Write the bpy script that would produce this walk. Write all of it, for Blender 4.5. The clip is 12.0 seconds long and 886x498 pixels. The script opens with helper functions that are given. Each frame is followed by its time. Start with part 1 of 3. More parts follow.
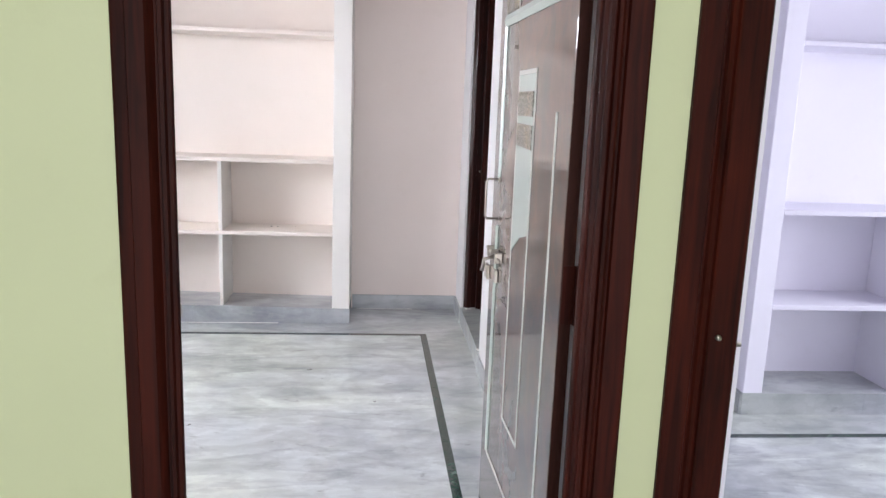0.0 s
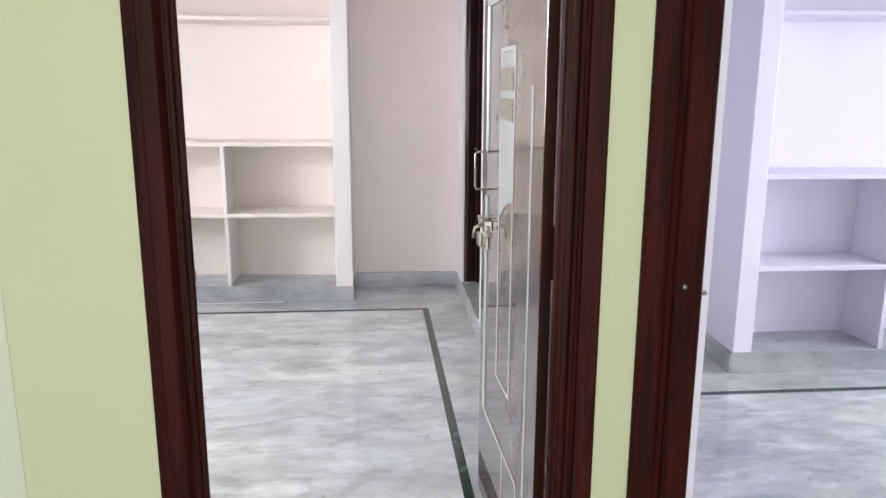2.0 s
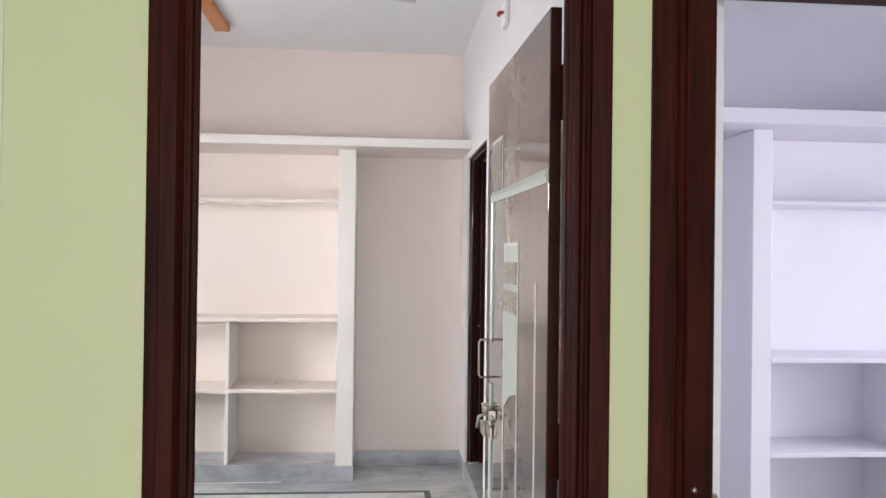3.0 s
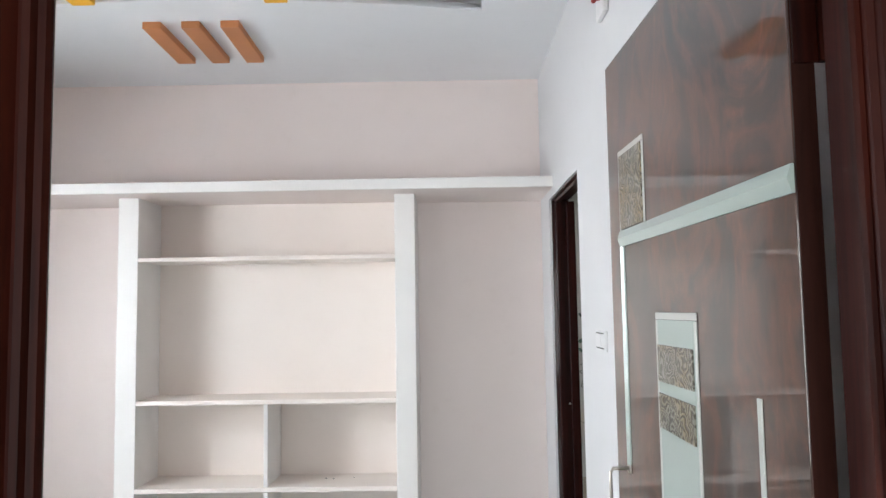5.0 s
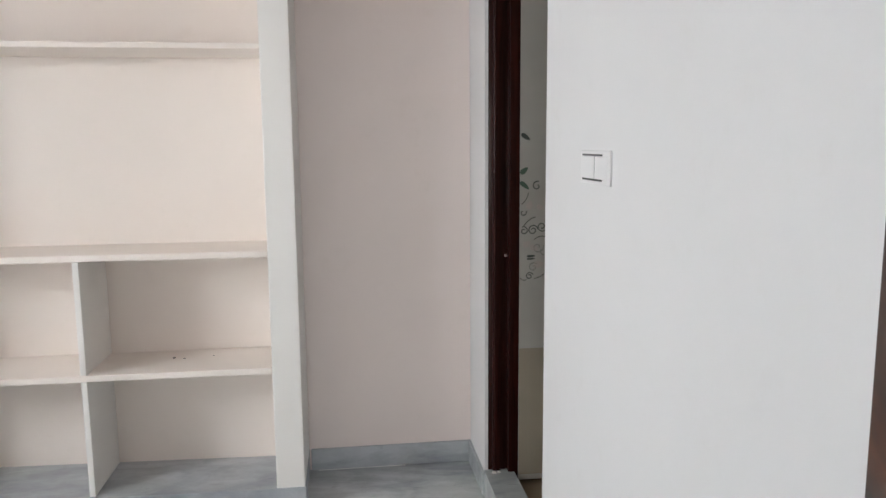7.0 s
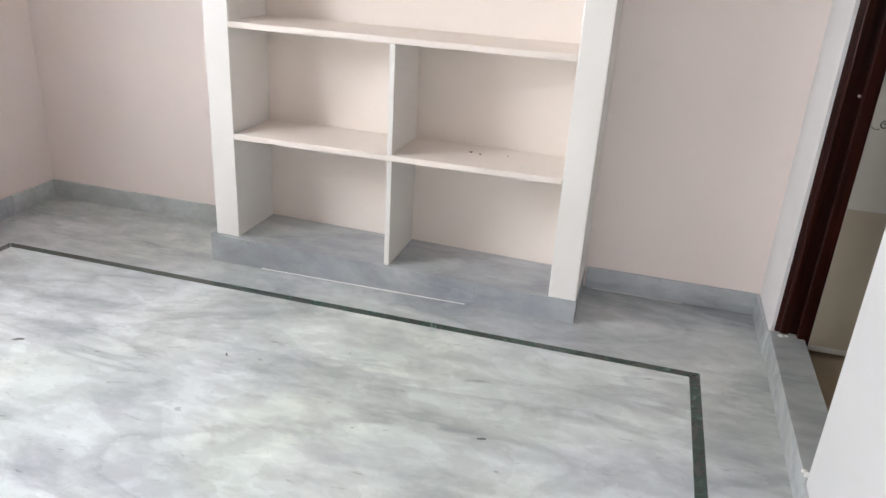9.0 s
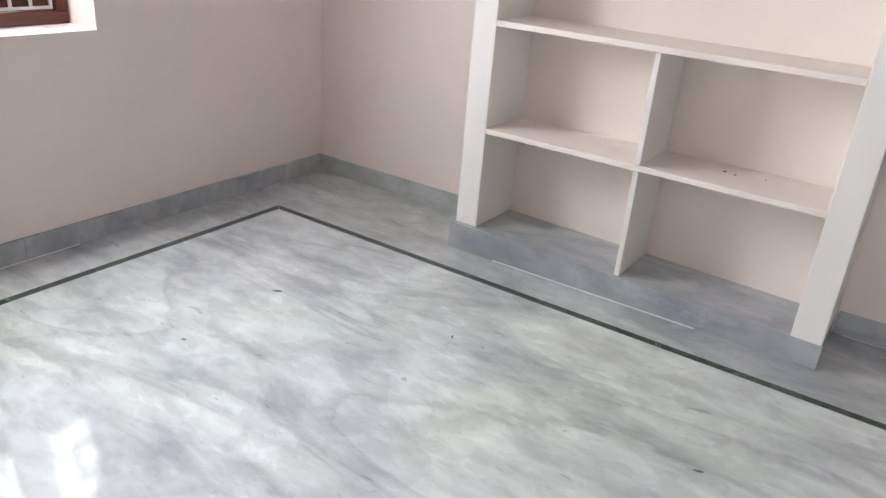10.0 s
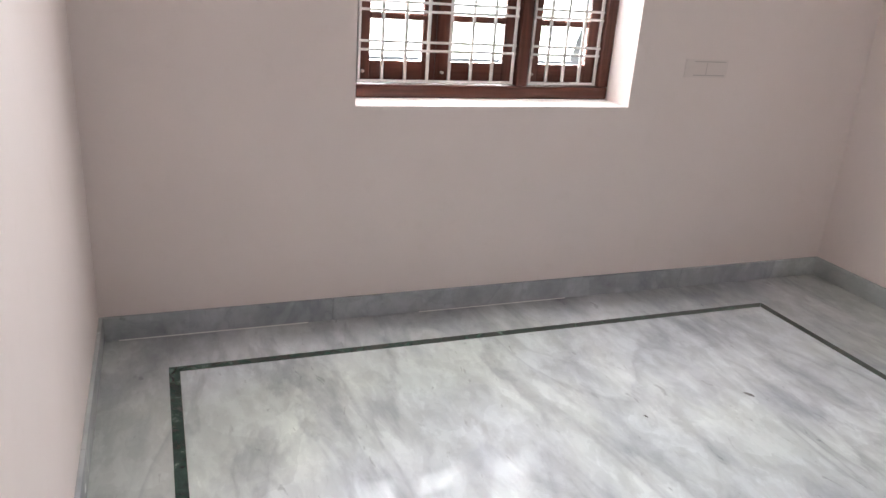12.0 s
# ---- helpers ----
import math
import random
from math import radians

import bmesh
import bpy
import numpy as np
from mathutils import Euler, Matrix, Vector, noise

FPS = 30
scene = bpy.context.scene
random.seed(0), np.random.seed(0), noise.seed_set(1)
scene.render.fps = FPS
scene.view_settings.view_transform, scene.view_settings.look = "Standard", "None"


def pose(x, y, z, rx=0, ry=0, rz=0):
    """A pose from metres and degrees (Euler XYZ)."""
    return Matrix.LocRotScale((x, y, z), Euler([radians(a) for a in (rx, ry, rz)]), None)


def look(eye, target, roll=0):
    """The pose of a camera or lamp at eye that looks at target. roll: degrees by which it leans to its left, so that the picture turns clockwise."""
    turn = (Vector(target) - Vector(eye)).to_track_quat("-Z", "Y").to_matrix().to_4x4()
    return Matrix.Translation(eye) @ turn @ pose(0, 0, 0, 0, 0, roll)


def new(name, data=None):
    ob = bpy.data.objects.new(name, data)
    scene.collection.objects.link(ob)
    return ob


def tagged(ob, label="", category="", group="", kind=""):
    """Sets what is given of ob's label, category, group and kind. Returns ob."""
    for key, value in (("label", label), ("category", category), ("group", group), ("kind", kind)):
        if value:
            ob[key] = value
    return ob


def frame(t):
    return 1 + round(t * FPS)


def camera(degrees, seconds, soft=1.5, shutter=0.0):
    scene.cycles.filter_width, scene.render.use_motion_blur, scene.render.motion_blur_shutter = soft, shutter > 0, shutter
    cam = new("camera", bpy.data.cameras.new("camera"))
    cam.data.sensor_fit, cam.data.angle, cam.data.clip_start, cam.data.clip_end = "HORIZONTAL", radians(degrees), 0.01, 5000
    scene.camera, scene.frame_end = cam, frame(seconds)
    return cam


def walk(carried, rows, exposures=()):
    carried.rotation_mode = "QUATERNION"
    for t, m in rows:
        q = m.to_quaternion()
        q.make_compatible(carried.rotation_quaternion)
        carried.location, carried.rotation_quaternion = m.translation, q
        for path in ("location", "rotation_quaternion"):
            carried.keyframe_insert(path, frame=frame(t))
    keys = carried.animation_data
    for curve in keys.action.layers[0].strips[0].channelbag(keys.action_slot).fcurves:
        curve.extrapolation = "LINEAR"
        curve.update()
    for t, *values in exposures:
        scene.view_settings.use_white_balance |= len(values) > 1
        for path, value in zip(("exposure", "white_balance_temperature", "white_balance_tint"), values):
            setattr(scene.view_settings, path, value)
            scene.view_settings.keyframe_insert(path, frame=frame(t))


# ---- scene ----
cam = camera(61.4, 12.0, soft=1.5)
PATH = [
    (0, (1.012, -4.885, 1.468), (1.19, -2.929, 1.09), 2.1),
    (0.5, (1.017, -5.004, 1.43), (1.194, -3.121, 0.778), 0.9),
    (1, (1.029, -5.012, 1.405), (1.194, -3.158, 0.674), 0.2),
    (1.5, (1.034, -5.016, 1.417), (1.192, -3.122, 0.796), 0.0),
    (2, (1.035, -5.039, 1.459), (1.2, -3.092, 1.033), 0.2),
    (2.5, (1.035, -5.054, 1.507), (1.208, -3.074, 1.284), 0.4),
    (3, (1.027, -5.061, 1.53), (1.186, -3.068, 1.545), 0.7),
    (3.2, (1.028, -5.057, 1.545), (1.152, -3.062, 1.628), 0.7),
    (4.8, (1.017, -4.327, 1.574), (1.035, -2.335, 1.754), -1.0),
    (5, (1.023, -4.172, 1.579), (1.009, -2.178, 1.739), -0.9),
    (5.5, (1.006, -3.737, 1.536), (1.024, -1.739, 1.61), -0.8),
    (6, (1.025, -3.374, 1.534), (1.147, -1.378, 1.518), -1.9),
    (6.5, (1.036, -3.142, 1.517), (1.299, -1.164, 1.385), -1.2),
    (6.7, (1.038, -3.065, 1.513), (1.306, -1.092, 1.334), -0.9),
    (8.3, (0.967, -2.83, 1.487), (0.900, -0.982, 0.727), 2.8),
    (8.5, (0.994, -2.824, 1.487), (0.810, -0.991, 0.71), 2.8),
    (9, (1.003, -2.831, 1.481), (0.533, -1.052, 0.7), 3.5),
    (9.5, (0.966, -2.86, 1.472), (0.244, -1.17, 0.685), 4.5),
    (10, (0.938, -2.885, 1.476), (-0.043, -1.343, 0.666), 4.8),
    (10.5, (0.862, -2.938, 1.456), (-0.352, -1.575, 0.637), 5.0),
    (11, (0.833, -2.962, 1.43), (-0.568, -1.793, 0.613), 5.0),
    (11.5, (0.815, -2.971, 1.411), (-0.762, -2.026, 0.623), 4.9),
    (12, (0.802, -2.99, 1.461), (-0.94, -2.303, 0.759), 4.1),
]
walk(cam, [(t, look(e, g, r)) for t, e, g, r in PATH], [(0.0, 0.38, 6300, 11), (0.7, 0.49, 6400, 12), (1.3, 0.49, 6400, 12), (2.0, 0.41, 6400, 12), (3.2, 0.22, 6650, 9), (4.8, 0.24, 6200, 6), (5.1, 0.26, 6250, 4), (5.6, 0.12, 6350, 5), (6.0, 0.08, 6400, 4), (6.7, -0.06, 6500, 5),
            (8.3, 0.26, 6550, 6), (9.5, 0.32, 6550, 8), (10.0, 0.05, 6550, 9), (10.5, -0.07, 6600, 10), (11.0, -0.14, 6600, 10), (12.0, -0.13, 6700, 11)])

# ---- light ----
world = bpy.data.worlds.new("sky")
scene.world = world
world.use_nodes = True
wn = world.node_tree.nodes
sky = wn.new("ShaderNodeTexSky")
sky.sky_type, sky.sun_disc = "NISHITA", False
sky.sun_elevation, sky.sun_rotation = radians(48), radians(200)
world.node_tree.links.new(sky.outputs[0], wn["Background"].inputs[0])
wn["Background"].inputs[1].default_value = 0.10

sun = new("sun", bpy.data.lights.new("sun", "SUN"))
sun.data.energy, sun.data.angle, sun.data.color = 1.0, radians(12), (1.0, 0.96, 0.9)
sun.matrix_world = look((0, -8, 9), (0, 0, 0))


def window_light(name, eye, target, w, h, power, colour=(1, 1, 1)):
    """Daylight standing in a window's opening."""
    lamp = new(name, bpy.data.lights.new(name, "AREA"))
    lamp.data.shape, lamp.data.size, lamp.data.size_y = "RECTANGLE", w, h
    lamp.data.energy, lamp.data.color = power, colour
    lamp.matrix_world = look(eye, target)
    return lamp


bedroom_light = window_light("daylight_bedroom", (-2.47, -1.63, 1.55), (0, -1.63, 0.40), 1.30, 1.25, 155, (0.93, 0.955, 1.03))
# unseen opening behind the walk, added to light the hall and the doorway
window_light("unseen_daylight_hall", (0.55, -8.0, 1.2), (0.8, -3, 0.9), 2.2, 1.9, 126, (1.0, 0.98, 0.99))
window_light("daylight_second_room", (5.22, -2.3, 1.55), (3, -2.3, 0.25), 1.2, 1.2, 41, (0.97, 0.98, 1.0))
# ventilator opening is unseen; this lamp is added to brighten the bathroom
window_light("unseen_daylight_bathroom", (2.55, 0.62, 1.95), (2.2, -0.4, 1.2), 0.55, 0.45, 2.5, (1.0, 0.98, 0.93))

bedroom_light.data.spread = radians(165)

# sky and foliage outside the bedroom window: uneven brightness across the opening
bedroom_light.data.use_nodes = True
bn, bl = bedroom_light.data.node_tree.nodes, bedroom_light.data.node_tree.links
spot, stretch, leaves, levels = bn.new("ShaderNodeNewGeometry"), bn.new("ShaderNodeMapping"), bn.new("ShaderNodeTexNoise"), bn.new("ShaderNodeValToRGB")
stretch.inputs["Scale"].default_value = (1.0, 1.0, 1.0)
leaves.inputs["Scale"].default_value, leaves.inputs["Detail"].default_value, leaves.inputs["Distortion"].default_value = 15.0, 7.0, 1.0
levels.color_ramp.elements[0].position, levels.color_ramp.elements[0].color = 0.45, (0.13, 0.15, 0.12, 1)
levels.color_ramp.elements[1].position, levels.color_ramp.elements[1].color = 0.54, (1.95, 1.95, 1.95, 1)
bl.new(spot.outputs["Parametric"], stretch.inputs["Vector"])
bl.new(stretch.outputs[0], leaves.inputs["Vector"])
bl.new(leaves.outputs["Fac"], levels.inputs[0])
bl.new(levels.outputs[0], bn["Emission"].inputs["Color"])

# ---- materials ----
def material(name, base, rough=0.5, metal=0.0, coat=0.0, spec=0.5):
    m = bpy.data.materials.new(name)
    m.use_nodes = True
    b = m.node_tree.nodes["Principled BSDF"]
    b.inputs["Base Color"].default_value = (*base, 1)
    b.inputs["Roughness"].default_value = rough
    b.inputs["Metallic"].default_value = metal
    b.inputs["Coat Weight"].default_value = coat
    b.inputs["Coat Roughness"].default_value = 0.06
    b.inputs["Specular IOR Level"].default_value = spec
    return m, m.node_tree.nodes, m.node_tree.links, b


def place(nodes, links, scale=(1, 1, 1), turn=(0, 0, 0)):
    geo, mp = nodes.new("ShaderNodeNewGeometry"), nodes.new("ShaderNodeMapping")
    mp.inputs["Scale"].default_value = scale
    mp.inputs["Rotation"].default_value = [radians(a) for a in turn]
    links.new(geo.outputs["Position"], mp.inputs["Vector"])
    return mp.outputs[0]


def cloud(nodes, links, vec, scale, detail=5.0, rough=0.55, warp=0.0):
    n = nodes.new("ShaderNodeTexNoise")
    n.inputs["Scale"].default_value, n.inputs["Detail"].default_value = scale, detail
    n.inputs["Roughness"].default_value, n.inputs["Distortion"].default_value = rough, warp
    links.new(vec, n.inputs["Vector"])
    return n.outputs["Fac"]


def ramp(nodes, links, fac, stops):
    r = nodes.new("ShaderNodeValToRGB")
    e = r.color_ramp.elements
    while len(e) < len(stops):
        e.new(0.5)
    for k, (p, c) in zip(e, stops):
        k.position, k.color = p, (*c, 1)
    links.new(fac, r.inputs[0])
    return r.outputs[0]


def mix(nodes, links, fac, a, b, mode="MIX"):
    m = nodes.new("ShaderNodeMix")
    m.data_type, m.blend_type = "RGBA", mode
    for sock, v in ((m.inputs[0], fac), (m.inputs[6], a), (m.inputs[7], b)):
        if isinstance(v, (int, float)):
            sock.default_value = v
        elif isinstance(v, tuple):
            sock.default_value = (*v, 1)
        else:
            links.new(v, sock)
    return m.outputs[2]


def bump(nodes, links, bsdf, height, strength, dist=0.002):
    b = nodes.new("ShaderNodeBump")
    b.inputs["Strength"].default_value, b.inputs["Distance"].default_value = strength, dist
    links.new(height, b.inputs["Height"])
    links.new(b.outputs[0], bsdf.inputs["Normal"])


def paint(name, base, rough=0.55, vary=0.014, relief=0.12):
    """Rolled emulsion: faint blotches, fine roller texture."""
    m, n, l, b = material(name, base, rough)
    v = place(n, l)
    blotch = cloud(n, l, v, 1.7, 4)
    dark = tuple(c * (1 - 2 * vary) for c in base)
    light = tuple(min(1, c * (1 + vary)) for c in base)
    tone = ramp(n, l, blotch, [(0.3, dark), (0.7, light)])
    grime = ramp(n, l, cloud(n, l, v, 9, 6, 0.65), [(0.28, (0.975, 0.972, 0.965)), (0.42, (1, 1, 1))])
    l.new(mix(n, l, 1.0, tone, grime, "MULTIPLY"), b.inputs["Base Color"])
    bump(n, l, b, cloud(n, l, v, 160, 3), relief, 0.0015)
    return m


def marble(name, white, grey, rough, turn=6, veins=1.0, green=0.0):
    """Polished cloudy marble: drifting grey and white, crisp pale clots, winding dark veins, flecks, and a buffed gloss coat."""
    m, n, l, b = material(name, white, 0.40, coat=0.9, spec=0.13)
    def layer(scale, size, angle, detail, soft, warp):
        return cloud(n, l, place(n, l, scale, (0, 0, angle)), size, detail, soft, warp)
    half = tuple((p + q) / 2 for p, q in zip(white, grey))
    big = layer((0.8, 1.3, 1.3), 1.5, turn, 4, 0.5, 0.35)
    tone = ramp(n, l, big, [(0.34, tuple((p + 2 * q) / 3 for p, q in zip(white, grey))), (0.48, half), (0.60, white)])
    k = 0.115 * veins
    clots = ramp(n, l, layer((0.75, 1.3, 1.3), 3.5, turn + 14, 6, 0.56, 0.5), [(0.40, (1 - 1.2 * k, 1 - 1.2 * k, 1 - k)), (0.455, (0.97, 0.97, 0.975)), (0.475, (1.0, 1.0, 1.0)), (0.535, (1.01, 1.01, 1.01)), (0.55, (1 + k, 1 + k, 1 + k))])
    k = 0.065 * veins
    curds = ramp(n, l, layer((0.8, 1.5, 1.3), 10.5, turn - 16, 5, 0.55, 0.4), [(0.43, (1 - k, 1 - k, 1 - k)), (0.48, (1, 1, 1)), (0.54, (1, 1, 1)), (0.56, (1 + k, 1 + k, 1 + k))])
    v = 1 - 0.19 * veins
    wind = ramp(n, l, layer((0.5, 1.4, 1.4), 1.3, turn - 6, 6, 0.55, 0.8), [(0.43, (1, 1, 1)), (0.485, (v, v, v + 0.02)), (0.51, (1.0, 1.0, 1.0)), (0.53, (1.03, 1.03, 1.03))])
    thread = ramp(n, l, layer((0.5, 2.0, 1.5), 4.5, turn + 6, 4, 0.55, 0.5), [(0.38, (1 - 0.08 * veins,) * 3), (0.50, (1, 1, 1)), (0.64, (1 + 0.05 * veins,) * 3)])
    f = 1 - 0.30 * veins
    flecks = ramp(n, l, layer((1.0, 2.6, 2.0), 10.0, turn - 10, 3, 0.5, 0.7), [(0.26, (f, f, f)), (0.33, (1, 1, 1))])
    grain = ramp(n, l, layer((1, 1.5, 1), 42, turn, 4, 0.7, 0.3), [(0.30, (0.98, 0.98, 0.985)), (0.62, (1.01, 1.01, 1.005))])
    tint = ramp(n, l, layer((1, 1, 1), 0.85, 0, 3, 0.5, 0.4), [(0.42, (0.985, 0.995, 1.03)), (0.60, (0.985, 1.0 + 0.012 * green, 0.96))])
    col = tone
    for extra in (clots, curds, wind, thread, flecks, grain, tint):
        col = mix(n, l, 1.0, col, extra, "MULTIPLY")
    l.new(col, b.inputs["Base Color"])
    rr = ramp(n, l, cloud(n, l, place(n, l), 5, 4), [(0.3, (rough * 0.6,) * 3), (0.8, (rough * 1.5,) * 3)])
    l.new(rr, b.inputs["Coat Roughness"])
    return m


def timber(name, dark, light, rough=0.3, coat=0.5, along="z", size=1.0):
    m, n, l, b = material(name, light, rough, coat=coat, spec=0.12)
    sc = {"z": (22, 22, 1.1), "x": (1.1, 22, 22), "y": (22, 1.1, 22)}[along]
    v = place(n, l, tuple(s * size for s in sc))
    grain = cloud(n, l, v, 2.2, 6, 0.6, 0.7)
    l.new(ramp(n, l, grain, [(0.3, dark), (0.72, light)]), b.inputs["Base Color"])
    bump(n, l, b, grain, 0.12, 0.001)
    return m


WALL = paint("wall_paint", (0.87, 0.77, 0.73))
# east wall only: greyer and less pink than WALL
WALL_COOL = paint("side_wall_paint", (0.705, 0.69, 0.69))
WHITE = paint("shelf_paint", (0.86, 0.825, 0.795), 0.45)
# white of the niches, with the warm bounced light put into its colour
WHITE_BOUNCE = paint("niche_bounce_paint", (0.89, 0.80, 0.738), 0.45)
CEIL = paint("ceiling_paint", (0.84, 0.84, 0.85), 0.6)
GREEN = paint("green_paint", (0.53, 0.56, 0.345))
# GREEN made paler, to carry a patch of light in its colour
GREEN_LIT = paint("lit_green_paint", (0.565, 0.61, 0.455))
LILAC = paint("lilac_paint", (0.79, 0.765, 0.86))
LILAC_LIGHT = paint("lilac_shelf_paint", (0.81, 0.79, 0.875), 0.45)
MARBLE = marble("floor_marble", (0.685, 0.705, 0.69), (0.49, 0.52, 0.53), 0.06, 6, 1.0, 1.0)
MARBLE_EDGE = marble("border_marble", (0.57, 0.585, 0.58), (0.38, 0.395, 0.395), 0.10, 20, 0.9, 0.5)
MARBLE_SKIRT = marble("skirting_marble", (0.49, 0.505, 0.515), (0.36, 0.375, 0.385), 0.2, 12, 0.75)
FRAME = timber("frame_varnish", (0.010, 0.0014, 0.0009), (0.052, 0.0068, 0.0028), 0.54, 0.0)
FRAME_H = timber("frame_varnish_head", (0.010, 0.0014, 0.0009), (0.052, 0.0068, 0.0028), 0.54, 0.0, "x")
FRAME_Y = timber("window_varnish", (0.05, 0.016, 0.011), (0.12, 0.04, 0.027), 0.32, 0.35, "y")
FRAME_W = timber("window_varnish_upright", (0.05, 0.016, 0.011), (0.12, 0.04, 0.027), 0.32, 0.35)
# frame varnish in a darker tone, for the bathroom door
FRAME_BATH = timber("dark_bath_varnish", (0.011, 0.0018, 0.0012), (0.034, 0.0055, 0.0035), 0.36, 0.15)
EDGE = timber("leaf_edge", (0.02, 0.006, 0.004), (0.045, 0.013, 0.009), 0.5, 0.0)
MINT = paint("mint_lacquer", (0.44, 0.50, 0.465), 0.2, 0.02, 0.04)
STEEL = material("brushed_steel", (0.47, 0.43, 0.39), 0.36, 1.0)[0]
BARS = paint("grille_paint", (0.74, 0.72, 0.70), 0.4, 0.03, 0.1)
PLASTIC = material("white_plastic", (0.80, 0.775, 0.76), 0.3)[0]
PLASTIC_FLUSH = material("flush_white_plastic", (0.72, 0.705, 0.705), 0.35)[0]
PLASTIC_WALL = material("cream_plastic", (0.80, 0.71, 0.67), 0.4)[0]
SLOT_SOFT = material("shallow_gap", (0.58, 0.51, 0.48), 0.6)[0]
LINE = paint("line_lacquer", (0.60, 0.60, 0.57), 0.25, 0.02, 0.04)
PVC = paint("pvc_panel", (0.40, 0.375, 0.34), 0.3, 0.05, 0.05)
PRINT_GREEN = material("print_green", (0.06, 0.10, 0.07), 0.4)[0]
PRINT_PINK = material("print_pink", (0.42, 0.36, 0.33), 0.4)[0]
PVC_LOW = paint("pvc_lower_part", (0.33, 0.285, 0.225), 0.2, 0.06, 0.05)
PRINT_PALE = material("print_pale", (0.25, 0.245, 0.225), 0.4)[0]
SLOT = material("dark_gap", (0.06, 0.06, 0.06), 0.6)[0]
ORANGE = paint("terracotta_paint", (0.52, 0.20, 0.07), 0.5, 0.05)
YELLOW = paint("yellow_paint", (0.86, 0.46, 0.03), 0.5, 0.04)
RED_STONE = paint("red_stone", (0.36, 0.085, 0.04), 0.2, 0.14, 0.1)
GREEN_STONE = paint("green_stone", (0.045, 0.12, 0.06), 0.2, 0.2, 0.1)
PALE_STONE = paint("pale_stone", (0.60, 0.60, 0.58), 0.2, 0.06, 0.1)
BRASS = paint("gold_joint", (0.62, 0.50, 0.20), 0.4, 0.06)
GROUT_WHITE = paint("white_grout", (0.88, 0.87, 0.84), 0.8, 0.05)
GROUT = paint("grout", (0.66, 0.63, 0.55), 0.8)
TILE = paint("bathroom_tile", (0.56, 0.545, 0.50), 0.18, 0.03, 0.05)
TILE_BROWN = paint("bathroom_floor_tile", (0.36, 0.28, 0.19), 0.25, 0.08, 0.1)
INK = material("tile_print_ink", (0.05, 0.06, 0.05), 0.3)[0]
CONCRETE = paint("outside_plaster", (0.55, 0.54, 0.52), 0.8, 0.1, 0.5)
CHIP = paint("scuff", (0.16, 0.155, 0.145), 0.6, 0.2)
RED_LED = material("red_wire", (0.30, 0.03, 0.02), 0.5)[0]


def stripe_stone():
    m, n, l, b = material("dark_green_marble", (0.03, 0.06, 0.05), 0.12, coat=0.3)
    v = place(n, l)
    c = ramp(n, l, cloud(n, l, v, 14, 8, 0.7, 1.0), [(0.35, (0.016, 0.030, 0.026)), (0.58, (0.035, 0.075, 0.058)), (0.67, (0.22, 0.29, 0.25))])
    l.new(c, b.inputs["Base Color"])
    return m


def laminate():
    """Brown burr-wood laminate, cloudy red and slate patches with pale streaks, under a gloss coat."""
    m, n, l, b = material("door_laminate", (0.16, 0.07, 0.045), 0.35, coat=1.0, spec=0.2)
    b.inputs["Coat IOR"].default_value = 1.75
    v = place(n, l, (2, 3.0, 2.2), (24, 0, 0))
    a = cloud(n, l, v, 1.7, 6, 0.55, 1.2)
    f = cloud(n, l, place(n, l, (6, 6.5, 2.6), (28, 0, 0)), 1.8, 7, 0.6, 1.6)
    c = ramp(n, l, a, [(0.30, (0.020, 0.012, 0.0105)), (0.44, (0.036, 0.0155, 0.011)), (0.54, (0.080, 0.026, 0.013)), (0.62, (0.048, 0.019, 0.012)), (0.76, (0.034, 0.020, 0.017))])
    s = ramp(n, l, f, [(0.30, (0.72, 0.74, 0.78)), (0.50, (1, 1, 1)), (0.60, (1.1, 1.06, 1.0)), (0.66, (1.5, 1.5, 1.5)), (0.70, (1.1, 1.1, 1.1)), (0.80, (0.9, 0.9, 0.9))])
    l.new(mix(n, l, 1.0, c, s, "MULTIPLY"), b.inputs["Base Color"])
    b.inputs["Coat Roughness"].default_value = 0.014
    return m


def carving():
    """Carved scrollwork in bronze and silver over dark ground."""
    m, n, l, b = material("scroll_carving", (0.3, 0.25, 0.16), 0.35, 0.35, coat=0.6)
    v = place(n, l, (1, 1, 1))
    warp = n.new("ShaderNodeTexNoise")
    warp.inputs["Scale"].default_value, warp.inputs["Detail"].default_value = 26, 1
    l.new(v, warp.inputs["Vector"])
    vv = mix(n, l, 0.07, v, warp.outputs["Color"], "LINEAR_LIGHT")
    w = n.new("ShaderNodeTexWave")
    w.wave_type, w.inputs["Scale"].default_value = "RINGS", 20
    w.inputs["Distortion"].default_value, w.inputs["Detail"].default_value = 7.0, 2.5
    l.new(vv, w.inputs["Vector"])
    c = ramp(n, l, w.outputs["Fac"], [(0.2, (0.075, 0.062, 0.045)), (0.55, (0.13, 0.11, 0.075)), (0.95, (0.30, 0.28, 0.22))])
    tint = ramp(n, l, cloud(n, l, v, 9, 2), [(0.4, (0.9, 0.95, 1.0)), (0.65, (1.0, 0.82, 0.5))])
    l.new(mix(n, l, 1.0, c, tint, "MULTIPLY"), b.inputs["Base Color"])
    bump(n, l, b, w.outputs["Fac"], 0.5, 0.003)
    return m


def clear_glass():
    m, n, l, b = material("window_glass", (0.95, 0.97, 0.96), 0.02)
    b.inputs["Transmission Weight"].default_value, b.inputs["IOR"].default_value = 1.0, 1.45
    return m


